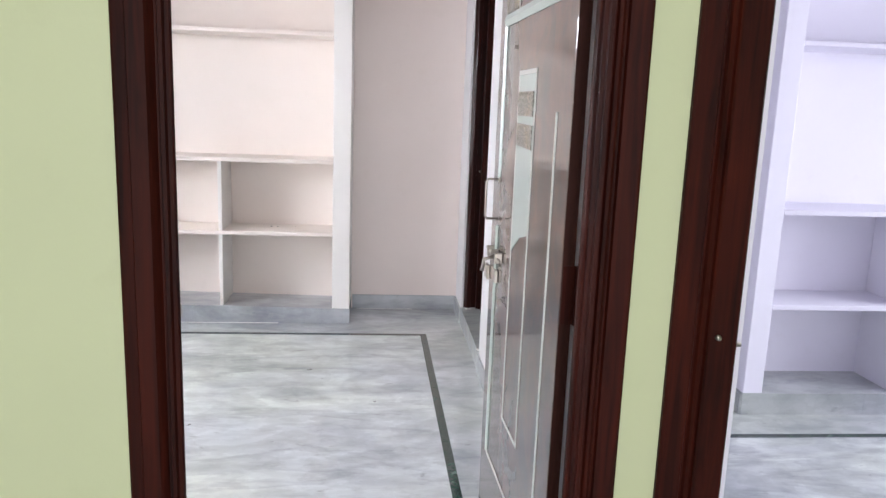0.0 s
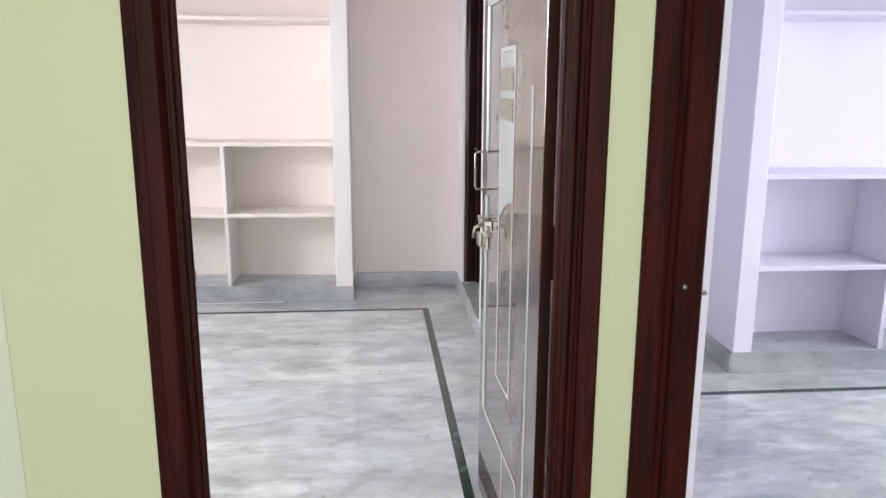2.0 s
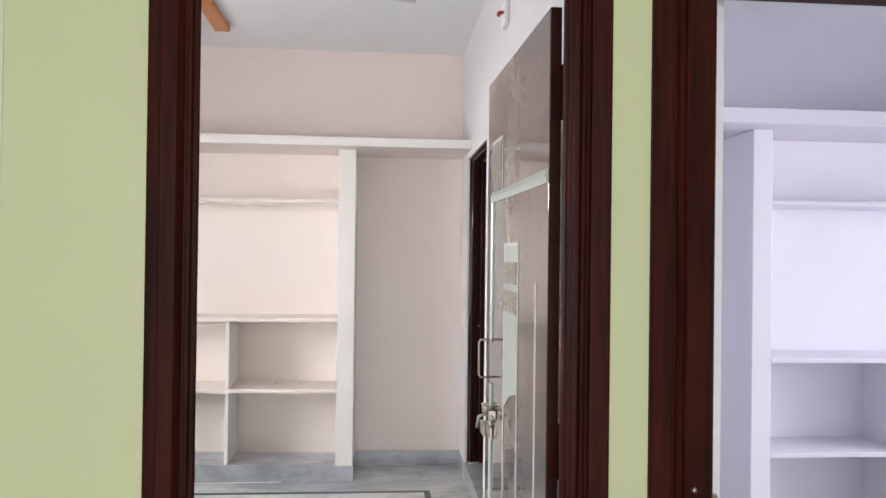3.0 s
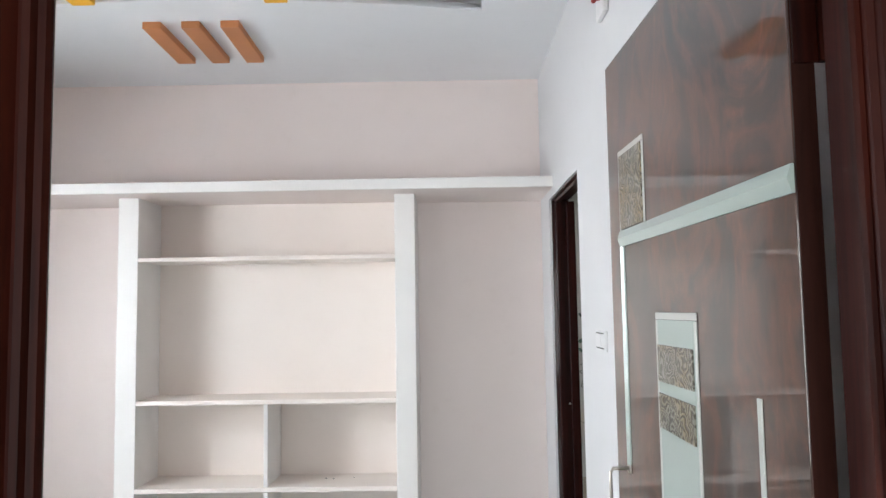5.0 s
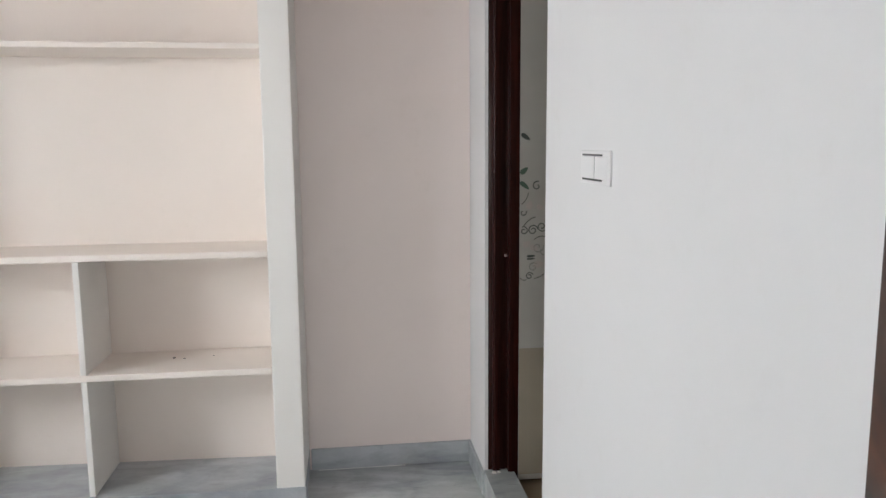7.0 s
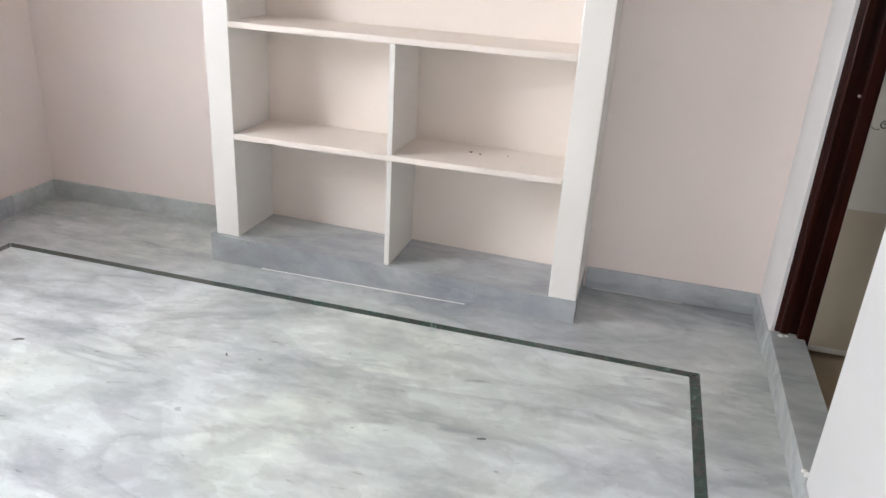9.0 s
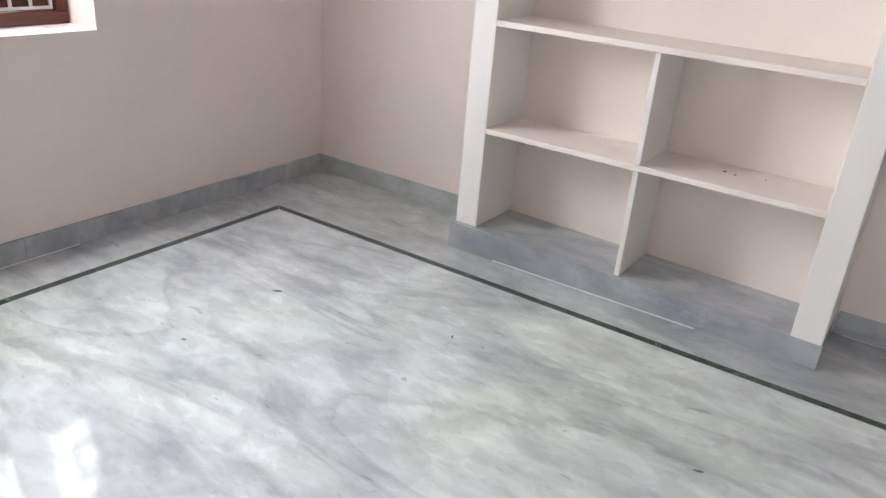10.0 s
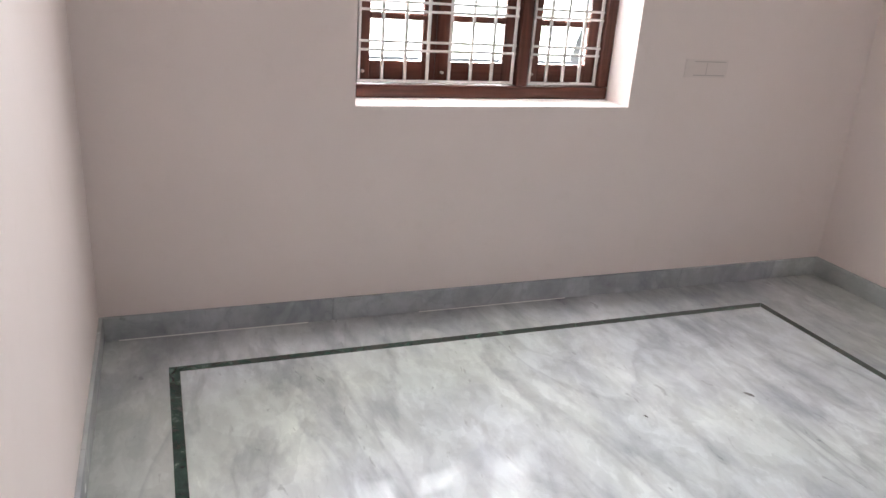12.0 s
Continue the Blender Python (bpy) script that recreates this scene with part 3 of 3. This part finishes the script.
def door_frame(name, l, r, h, y0, profile, label, left=None, right=None):
    d = thing(name, ((l + r) / 2, y0, 0), label, "door", "", "structure")
    part("jamb", frame_member(left or profile, "left", l, r, h, y0), FRAME, d)
    part("jamb", frame_member(right or profile, "right", l, r, h, y0), FRAME, d)
    part("head", frame_member(profile, "head", l, r, h, y0), FRAME_H, d)
    return d


door1 = door_frame("door_1", D1L, D1R, DH, -3.494, BEADED, "dark varnished door frame with a glossy brown leaf standing open", SPLAYED, REBATED)
door2 = door_frame("door_2", D2L, D2R, DH, -3.494, STEPPED, "dark varnished wooden door frame of the second room")

HX, HY = 1.408, -3.354
FX, FY = 1.3815, -2.530
LEN = math.hypot(FX - HX, FY - HY)
UD = Vector(((FX - HX) / LEN, (FY - HY) / LEN, 0))
ND = Vector((-UD.y, UD.x, 0))          # towards the room


def on_leaf(bm):
    """From leaf coordinates (along, out of the face, up) to the world."""
    for v in bm.verts:
        v.co = Vector((HX, HY, -0.009)) + UD * v.co.x + ND * v.co.y + Vector((0, 0, v.co.z))
    return bm


def lbox(u0, u1, z0, z1, out, bevel=0.0008, back=0.0005):
    return on_leaf(box(u0, u1, back, out, z0, z1, bevel))


def lpoly(points, out, back=0.0005):
    bm = prism([(u, z) for u, z in points], "y", back, out)
    return on_leaf(bm)


leaf = part("leaf", on_leaf(box(0.002, LEN, -0.027, 0.0, 0.02, 2.118, 0.0015)), LEAF, door1, "glossy brown marbled laminate door leaf")
part("hinge_edge", on_leaf(box(-0.0015, 0.0015, -0.027, -0.0005, 0.02, 2.118)), EDGE, leaf, "bare dark edge of the leaf")
for u0, u1, z0, z1 in ((0.20, 0.724, 0.366, 0.377), (0.196, 0.204, 0.184, 0.365), (0.390, 0.398, 0.184, 0.365), (0.196, 0.398, 0.175, 0.183),
                       (0.506, 0.516, 0.585, 1.563), (0.318, 0.328, 0.585, 1.563), (0.318, 0.516, 0.575, 0.584), (0.318, 0.516, 1.564, 1.576), (0.108, 0.120, 0.378, 1.472),
                       (0.558, 0.566, 1.744, 1.897), (0.722, 0.732, 1.744, 1.897), (0.558, 0.732, 1.898, 1.909)):
    part("inlay_line", lbox(u0, u1, z0, z1, 0.003), LINE, leaf)
band = prism([(0.0005, 1.710), (0.004, 1.710), (0.009, 1.727), (0.004, 1.743), (0.0005, 1.743)], "x", 0.002, 0.732)
part("cross_band", on_leaf(band), MINT, leaf, "pale mint raised band")
for z0, z1 in ((1.27, 1.7095), (0.378, 1.12)):
    strip = prism([(0.710, 0.0005), (0.710, 0.003), (0.719, 0.008), (0.728, 0.003), (0.728, 0.0005)], "z", z0, z1)
    part("edge_strip", on_leaf(strip), MINT, leaf, "pale mint ridged strip")
part("panel", lpoly([(0.3285, 1.155), (0.416, 1.135), (0.505, 1.085), (0.505, 1.5635), (0.3285, 1.5635)], 0.003), MINT, leaf, "pale mint lacquer panel")
part("carving", lpoly([(0.332, 1.457), (0.502, 1.457), (0.502, 1.520), (0.332, 1.520)], 0.0055, 0.0032), CARVED, leaf, "carved scrollwork insert")
part("carving", lpoly([(0.332, 1.374), (0.502, 1.378), (0.502, 1.437), (0.332, 1.435)], 0.0055, 0.0032), CARVED, leaf, "carved scrollwork insert")
part("carving", lpoly([(0.567, 1.745), (0.7215, 1.745), (0.7215, 1.897), (0.567, 1.897)], 0.0045), CARVED, leaf, "carved scrollwork insert")


def leaf_tube(points, r):
    return on_leaf(tube(points, r))


hz0, hz1 = 1.140, 1.262
for side, nm in ((1, "handle"), (-1, "outer_handle")):
    off = 0.0 if side > 0 else -0.027
    out = 0.042 if side > 0 else 0.029
    part(nm, leaf_tube([(0.722, off + side * 0.001, hz1), (0.722, off + side * (out - 0.006), hz1), (0.722, off + side * out, hz1 - 0.008), (0.722, off + side * out, hz0 + 0.008), (0.722, off + side * (out - 0.006), hz0), (0.722, off + side * 0.001, hz0)], 0.0035), STEEL, leaf, "square steel pull handle", True)
part("handle_rose", lbox(0.712, 0.732, hz1 - 0.01, hz1 + 0.028, 0.005, 0.002), STEEL, leaf)
part("latch_plate", lbox(0.68, 0.775, 0.945, 0.985, 0.012, 0.003), STEEL, leaf, "steel latch plate")
part("bolt", leaf_tube([(0.60, 0.016, 1.030), (0.79, 0.016, 1.038)], 0.006), STEEL, leaf, "sliding steel bolt", True)
for u in (0.63, 0.69, 0.75):
    part("bolt_staple", lbox(u - 0.007, u + 0.007, 1.018, 1.050, 0.025, 0.003), STEEL, leaf)
part("bolt_grip", leaf_tube([(0.66, 0.018, 1.035), (0.66, 0.05, 1.025), (0.66, 0.055, 0.99)], 0.006), STEEL, leaf, "", True)
part("padlock_hasp", lbox(0.745, 0.79, 0.942, 0.988, 0.024, 0.004, 0.0125), STEEL, leaf)
for z in (0.285, 1.085, 1.92):
    part("hinge", on_leaf(tube([(-0.010, -0.037, z - 0.065), (-0.010, -0.037, z - 0.062), (-0.010, -0.037, z + 0.062), (-0.010, -0.037, z + 0.065)], 0.0085, 10)), FRAME, door1, "dark painted steel hinge", True)
    part("hinge_plate", on_leaf(box(-0.0045, -0.0018, -0.036, -0.002, z - 0.065, z + 0.065, 0.0006)), FRAME, door1)
part("strike_mark", box(D1L - 0.003, D1L + 0.0008, -3.462, -3.456, 1.05, 1.075, 0.0005), STEEL, door1)
for door, x, z, w, h in ((door2, 1.708, 0.335, 0.0015, 0.022), (door2, 1.709, 0.298, 0.0013, 0.012), (door2, 1.671, 0.120, 0.008, 0.005), (door2, 1.663, 0.148, 0.006, 0.004), (door1, D1R + 0.060, 0.185, 0.005, 0.005)):
    part("paint_chip", box(x - w / 2, x + w / 2, -3.4965, -3.4935, z - h / 2, z + h / 2, 0.0006), GROUT, door, "pale chip in the varnish")
part("strike_bolt", tube([(D2L - 0.045, -3.477, 1.024), (D2L - 0.045, -3.486, 1.024)], 0.006), STEEL, door2, "", True)
part("strike_bolt", tube([(D2L - 0.002, -3.45, 1.0), (D2L + 0.02, -3.45, 1.0)], 0.006), STEEL, door2, "", True)

# bathroom door frame, turned to the side wall, with its stone sill
BY0, BY1, BH = -0.880, 0.004, 2.168


def side_frame(name, y0, y1, h, x0, profile, label, z0):
    d = thing(name, (x0, (y0 + y1) / 2, z0), label, "door", "", "structure")
    turn = Matrix(((0, 1, 0, 0), (1, 0, 0, 0), (0, 0, 1, 0), (0, 0, 0, 1)))
    for kind, nm, mt in (("left", "jamb", FRAME_BATH), ("right", "jamb", FRAME_BATH), ("head", "head", FRAME_BATH)):
        bm = frame_member(profile, kind, y0, y1, h, 0.0, z0)
        for v in bm.verts:
            v.co = Vector((v.co.y + x0, v.co.x, v.co.z))
        part(nm, bm, mt, d)
    return d


NARROW = [(0.014, 0.10), (0.014, 0.055), (0.0, 0.053), (0.0, 0.03), (0.004, 0.024), (0.012, 0.022), (0.014, 0.008), (0.020, 0.004), (0.040, 0.0), (0.050, 0.004), (0.050, 0.10)]
door3 = side_frame("door_3", BY0, BY1, BH, XR + 0.008, NARROW, "dark varnished bathroom door frame set back in the wall", 0.1165)
part("sill", box(XR - 0.005, XR + 0.1215, -0.904, 0.021, 0.0005, 0.115, 0.002), MARBLE_SKIRT, door3, "grey marble door sill")
part("strike_hole", tube([(XR + 0.084, BY1 + 0.006, 1.047), (XR + 0.084, BY1 - 0.002, 1.047)], 0.006), STEEL, door3, "", True)

# bathroom door leaf, swung open into the bathroom, with a flower print
PY = -0.014
bleaf = part("leaf", box(1.735, 2.385, PY, PY + 0.03, 0.075, 2.165, 0.001), PVC, door3, "pale grey printed door panel")
part("stile", box(1.6925, 1.7345, PY - 0.001, PY + 0.032, 0.07, 2.17, 0.002), FRAME_BATH, bleaf, "dark brown leaf edge")
part("stile", box(2.3855, 2.42, PY - 0.001, PY + 0.032, 0.07, 2.17, 0.002), FRAME_BATH, bleaf, "dark brown leaf edge")


# thin browner sheet over the lower part of the leaf
part("lower_part", box(1.7365, 2.3835, PY - 0.0015, PY, 0.10, 0.655), PVC_LOW, bleaf, "browner, glossier lower part of the leaf")


def curl(cx, cz, r, turns, flip=1, start=0.0):
    pts = []
    for i in range(22):
        t = i / 21
        a = start + flip * t * turns * math.tau
        rr = r * (1 - 0.75 * t)
        pts.append((cx + rr * math.cos(a), PY - 0.0006, cz + rr * math.sin(a)))
    return tube(pts, 0.0023, 5)


def petal(cx, cz, length, width, lean):
    pts = []
    for i in range(14):
        t = i / 14 * math.tau
        u, w = length * math.cos(t), width * math.sin(t) * (1 - 0.35 * math.cos(t))
        pts.append((cx + u * math.cos(lean) - w * math.sin(lean), cz + u * math.sin(lean) + w * math.cos(lean)))
    return prism(pts, "y", PY - 0.0022, PY + 0.001)


for x in (0.0, 0.20, 0.42):
    for cx, cz, r, t, f, st in ((1.777, 0.962, 0.016, 1.3, 1, 0.4), (1.752, 1.150, 0.018, 1.2, -1, 2.0), (1.790, 1.152, 0.022, 1.4, 1, 0.2), (1.828, 1.166, 0.024, 1.5, -1, 1.0), (1.806, 1.332, 0.020, 1.0, 1, 1.2), (1.748, 1.225, 0.016, 0.8, -1, 0.5)):
        part("curl_print", curl(cx + x, cz, r, t, f, st), INK, bleaf)
    for cx, cz, ln, w, lean, mt in ((1.757, 1.530, 0.022, 0.009, -0.6, INK), (1.752, 1.395, 0.020, 0.010, 0.7, PRINT_GREEN), (1.754, 1.335, 0.024, 0.009, -0.7, PRINT_GREEN), (1.783, 1.045, 0.018, 0.005, 0.05, INK), (1.783, 1.034, 0.018, 0.004, 0.05, INK),
                                    (1.765, 1.095, 0.018, 0.012, 0.5, PRINT_PINK), (1.795, 1.078, 0.020, 0.012, -0.5, PRINT_PINK), (1.815, 1.010, 0.020, 0.014, 0.2, PRINT_PINK), (1.775, 1.255, 0.018, 0.012, 1.2, PRINT_PINK), (1.820, 1.245, 0.016, 0.010, -0.4, PRINT_PINK)):
        part("petal_print", petal(cx + x, cz, ln, w, lean), mt, bleaf)
    for cx, cz, r, t, f, st in ((1.793, 0.998, 0.020, 1.2, 1, 0.8), (1.811, 1.081, 0.026, 1.1, -1, 0.4), (1.841, 1.060, 0.020, 0.6, 1, 2.4)):
        part("curl_print", curl(cx + x, cz, r, t, f, st), PRINT_PALE, bleaf)
    for xa, za, xb, zb, sag in ((1.797, 0.952, 1.846, 0.976, -0.006), (1.737, 0.955, 1.765, 0.948, -0.006), (1.796, 1.113, 1.850, 1.120, 0.010), (1.752, 1.17, 1.80, 1.205, 0.008), (1.742, 1.26, 1.772, 1.305, -0.01)):
        part("stem_print", tube([(xa + x + (xb - xa) * i / 6, PY - 0.0006, za + (zb - za) * i / 6 + 4 * sag * (i / 6) * (1 - i / 6)) for i in range(7)], 0.0017, 5), INK, bleaf)


# ---- window ----
def window(name, label):
    """Fixed frame with a mullion, three sashes of stacked panes and a white grille on the room side."""
    y0, y1, z0, z1 = -2.264, -0.994, 0.929, 2.118
    xf, xb = -2.285, -2.365
    w = thing(name, (xf, (y0 + y1) / 2, z0), label, "window", "", "structure")
    part("window_frame", box(xb, xf, y0 + 0.0005, y1 - 0.0005, z0, z0 + 0.055, 0.006), FRAME_Y, w)
    part("window_frame", box(xb, xf, y0 + 0.0005, y1 - 0.0005, z1 - 0.055, z1 - 0.0005, 0.006), FRAME_Y, w)
    for a, b in ((y0 + 0.0005, y0 + 0.05), (-1.475, -1.42), (y1 - 0.055, y1 - 0.0005)):
        part("window_frame", box(xb, xf + 0.0006, a, b, z0 + 0.0555, z1 - 0.0555, 0.006), FRAME_W, w)
    for a, b in ((y0 + 0.051, -1.858), (-1.856, -1.476), (-1.419, y1 - 0.056)):
        s0, s1 = xb + 0.008, xb + 0.044
        bot, top = z0 + 0.057, z1 - 0.057
        st = 0.062
        sash = part("sash", box(s0, s1, a, a + st, bot, top, 0.004), FRAME_W, w)
        part("stile", box(s0, s1, b - st, b, bot, top, 0.004), FRAME_W, sash)
        part("rail", box(s0, s1, a + st, b - st, bot, bot + 0.095, 0.004), FRAME_Y, sash)
        part("rail", box(s0, s1, a + st, b - st, top - 0.07, top, 0.004), FRAME_Y, sash)
        lo, hi, n = bot + 0.095, top - 0.07, 5
        pitch = (hi - lo) / n
        for i in range(n):
            if i:
                part("glazing_bar", box(s0, s1, a + st, b - st, lo + pitch * i - 0.014, lo + pitch * i + 0.014, 0.004), FRAME_Y, sash)
            g = part("pane", box((s0 + s1) / 2 - 0.002, (s0 + s1) / 2 + 0.002, a + st + 0.0005, b - st - 0.0005, lo + pitch * i + 0.0145, lo + pitch * (i + 1) - 0.0145), GLASS, sash)
            g.visible_shadow = False
        part("knob", tube([(s1, a + 0.03, bot + 0.05), (s1 + 0.012, a + 0.03, bot + 0.05)], 0.007), STEEL, sash, "", True)
    for a, b, n in ((y0 + 0.056, -1.486, 7), (-1.41, y1 - 0.062, 4)):
        grille = part("grille", box(xf - 0.028, xf - 0.016, a, b, z0 + 0.062, z0 + 0.074, 0.001), BARS, w, "white painted steel grille")
        part("rail_bar", box(xf - 0.028, xf - 0.016, a, b, z1 - 0.076, z1 - 0.064, 0.001), BARS, grille)
        for i in range(n + 1):
            y = a + 0.006 + (b - a - 0.012) * i / n
            part("upright_bar", box(xf - 0.0275, xf - 0.0165, y - 0.006, y + 0.006, z0 + 0.0745, z1 - 0.0765, 0.001), BARS, grille)
        z = z0 + 0.198
        while z < z1 - 0.12:
            for dz in (0, 0.035):
                part("cross_bar", box(xf - 0.0162, xf - 0.0082, a, b, z + dz - 0.005, z + dz + 0.005, 0.001), BARS, grille)
            z += 0.16
    return w


window("window_1", "dark varnished window with small panes and white grille")

# ---- fittings ----
def wall_plate(x, sgn, y0, y1, z0, z1, cells, label, category, face=PLASTIC, slot=SLOT):
    p = thing("switch_plate" if category == "switch" else "socket_plate", (x, (y0 + y1) / 2, (z0 + z1) / 2), label, category)
    part("cover", box(min(x, x + sgn * 0.005), max(x, x + sgn * 0.005), y0, y1, z0, z1, 0.0015), face, p)
    n = len(cells)
    for i, c in enumerate(cells):
        a, b = y0 + 0.016 + (y1 - y0 - 0.032) * i / n, y0 + 0.016 + (y1 - y0 - 0.032) * (i + 1) / n
        xs = sorted((x + sgn * 0.0040, x + sgn * 0.0062))
        part(c, box(*xs, a + 0.0015, b - 0.0015, z0 + 0.013, z1 - 0.013, 0.0012), face, p)
    for z in (z0 + 0.010, z1 - 0.010):
        xs = sorted((x + sgn * 0.0045, x + sgn * 0.0057))
        part("gap", box(*xs, y0 + 0.050, y1 - 0.014, z - 0.0022, z + 0.0022), slot, p)
    part("gap", box(*sorted((x + sgn * 0.0045, x + sgn * 0.0057)), (y0 + y1) / 2 - 0.0012, (y0 + y1) / 2 + 0.0012, z0 + 0.012, z1 - 0.012), slot, p)
    return p


wall_plate(XR, -1, -1.437, -1.236, 1.412, 1.488, ("rocker", "rocker"), "white plastic switch plate on the pale grey wall", "switch", PLASTIC_FLUSH)
wall_plate(XL, 1, -0.722, -0.482, 1.068, 1.150, ("rocker", "socket"), "pale plastic socket plate low on the wall", "socket", PLASTIC_WALL, SLOT_SOFT)

holder = thing("lamp_holder", (XR, -1.57, 2.665), "white lamp holder with dangling red wire ends", "lamp holder")
part("base", box(XR - 0.022, XR - 0.0005, -1.635, -1.515, 2.61, 2.72, 0.006), PLASTIC, holder)
part("wire", tube([(XR - 0.022, -1.585, 2.675), (XR - 0.045, -1.60, 2.668), (XR - 0.05, -1.62, 2.65)], 0.009), RED_LED, holder, "dark red wire end", True)


# ---- mosaic at the bedroom threshold ----
def mosaic():
    """Stones cut as a border of red trapezoids with white and green points between them, inside a long hexagon."""
    m = thing("threshold_mosaic", (1.02, -3.34, 0), "red, green and white stone mosaic inlaid in the doorway", "mosaic")
    x0, x1, y1, pitch, h, half = 0.728, 1.357, -3.274, 0.173, 0.082, 0.047
    part("joint", prism([(x0, y1), (x1, y1), (x1 + 0.075, YH + 0.014), (x0 - 0.075, YH + 0.014)], "z", 0.0003, 0.0012), BRASS, m)
    def stone(pts, mt):
        cx, cy = sum(p[0] for p in pts) / len(pts), sum(p[1] for p in pts) / len(pts)
        ring = []
        for px, py in pts:
            d = math.hypot(px - cx, py - cy)
            k = 1 - 0.0024 / d
            ring.append((cx + (px - cx) * k, cy + (py - cy) * k))
        part("stone", prism(ring, "z", 0.0006, 0.003), mt, m)
    apex = [x0 + 0.058 + pitch * i for i in range(4)]
    low, deep = y1 - h, YH + 0.016
    edge = [x0] + apex + [x1]
    for i, ax in enumerate(apex):
        stone([(ax, y1), (ax + half, low), (ax - half, low)], PALE_STONE if i % 2 == 0 else GREEN_STONE)
        for sgn in (-1, 1):
            stone([(ax + sgn * 0.002, low), (ax + sgn * (half + 0.036), low), (ax + sgn * 0.034, deep)], GREEN_STONE if (i + (sgn > 0)) % 2 else RED_STONE)
        stone([(ax - 0.0015, low), (ax + 0.0015, low), (ax + 0.032, deep), (ax - 0.032, deep)], PALE_STONE)
    for i, (a, b) in enumerate(zip(edge, edge[1:])):
        mid = (a + b) / 2
        la = a + half if i else a - h * 0.40
        lb = b - half if i < len(apex) else b + h * 0.40
        if lb - la > 0.05:
            stone([(a, y1), (mid - 0.02, y1), (mid + 0.012, low), (la, low)], RED_STONE)
            stone([(mid - 0.02, y1), (b, y1), (lb, low), (mid + 0.012, low)], RED_STONE)
        else:
            stone([(a, y1), (b, y1), (lb, low), (la, low)], RED_STONE)
    return m


mosaic()


# ---- small chips and marks on the stone ----
for x, y, sz, ang in ((-1.109, -0.922, 0.024, 0.5), (0.658, -0.896, 0.019, 0.2), (-1.081, -1.416, 0.012, 0.4), (0.18, -1.62, 0.014, 1.0), (-0.35, -0.74, 0.012, 2.2), (1.02, -1.35, 0.010, 0.1)):
    pts = []
    chip = random.Random(int(abs(x * 1000)))
    for i in range(9):
        a = i / 9 * math.tau
        u, w = sz * math.cos(a) * chip.uniform(0.7, 1.1), sz * 0.32 * math.sin(a) * chip.uniform(0.6, 1.2)
        pts.append((x + u * math.cos(ang) - w * math.sin(ang), y + u * math.sin(ang) + w * math.cos(ang)))
    tagged(part("floor_chip", prism(pts, "z", 0.0004, 0.0016), CHIP), "small dark scuff on the polished marble floor", "floor mark", "marks on the floor")
for x, y, z, sz in ((0.30, 0.20, 0.617, 0.008), (0.345, 0.185, 0.617, 0.006), (0.46, 0.21, 0.617, 0.004)):
    crumb = bmesh.new()
    bmesh.ops.create_icosphere(crumb, subdivisions=1, radius=sz)
    for v in crumb.verts:
        v.co = Vector((x + v.co.x * (1 + 0.3 * math.sin(40 * v.co.y)), y + v.co.y, z + 0.003 + max(-0.003, v.co.z * 0.35)))
    tagged(part("plaster_crumb", crumb, CHIP), "dark plaster crumb lying on a white shelf", "debris", "crumbs on the shelf")

grout = thing("grout_line", (0, -0.03, 0), "thin white grout line at the foot of the stone", "grout")
part("line", wedge(-0.60, 0.37, -0.0255, -0.0146, -0.008, 0.0004, 0.0035, 0.0035), GROUT_WHITE, grout)
part("line", box(0.88, 1.28, 0.3735, 0.376, 0.0004, 0.002), GROUT_WHITE, grout)
part("line", box(XL + 0.0142, XL + 0.018, -3.2, -2.45, 0.0004, 0.0035), GROUT_WHITE, grout)
part("line", box(XL + 0.0142, XL + 0.018, -1.95, -1.2, 0.0004, 0.003), GROUT_WHITE, grout)
part("line", box(-1.6, -1.1, 0.372, 0.376, 0.0004, 0.002), PALE_STONE, grout)

# lumps of dried white mortar left at the bathroom sill
for x, y, z, sz in ((XR + 0.030, -0.016, 0.1150, 0.011), (XR + 0.052, -0.012, 0.1150, 0.008), (XR + 0.004, -0.886, 0.1150, 0.014), (XR - 0.004, -0.868, 0.1150, 0.009)):
    lump = bmesh.new()
    bmesh.ops.create_icosphere(lump, subdivisions=2, radius=sz)
    for v in lump.verts:
        k = 1 + 0.25 * math.sin(170 * v.co.x + 90 * v.co.y)
        v.co = Vector((x + v.co.x * k, y + v.co.y * k, z + max(0.0, v.co.z * 0.55 * k)))
    tagged(part("mortar_lump", lump, GROUT_WHITE), "lump of dried white mortar on the stone sill", "debris", "mortar on the sill")
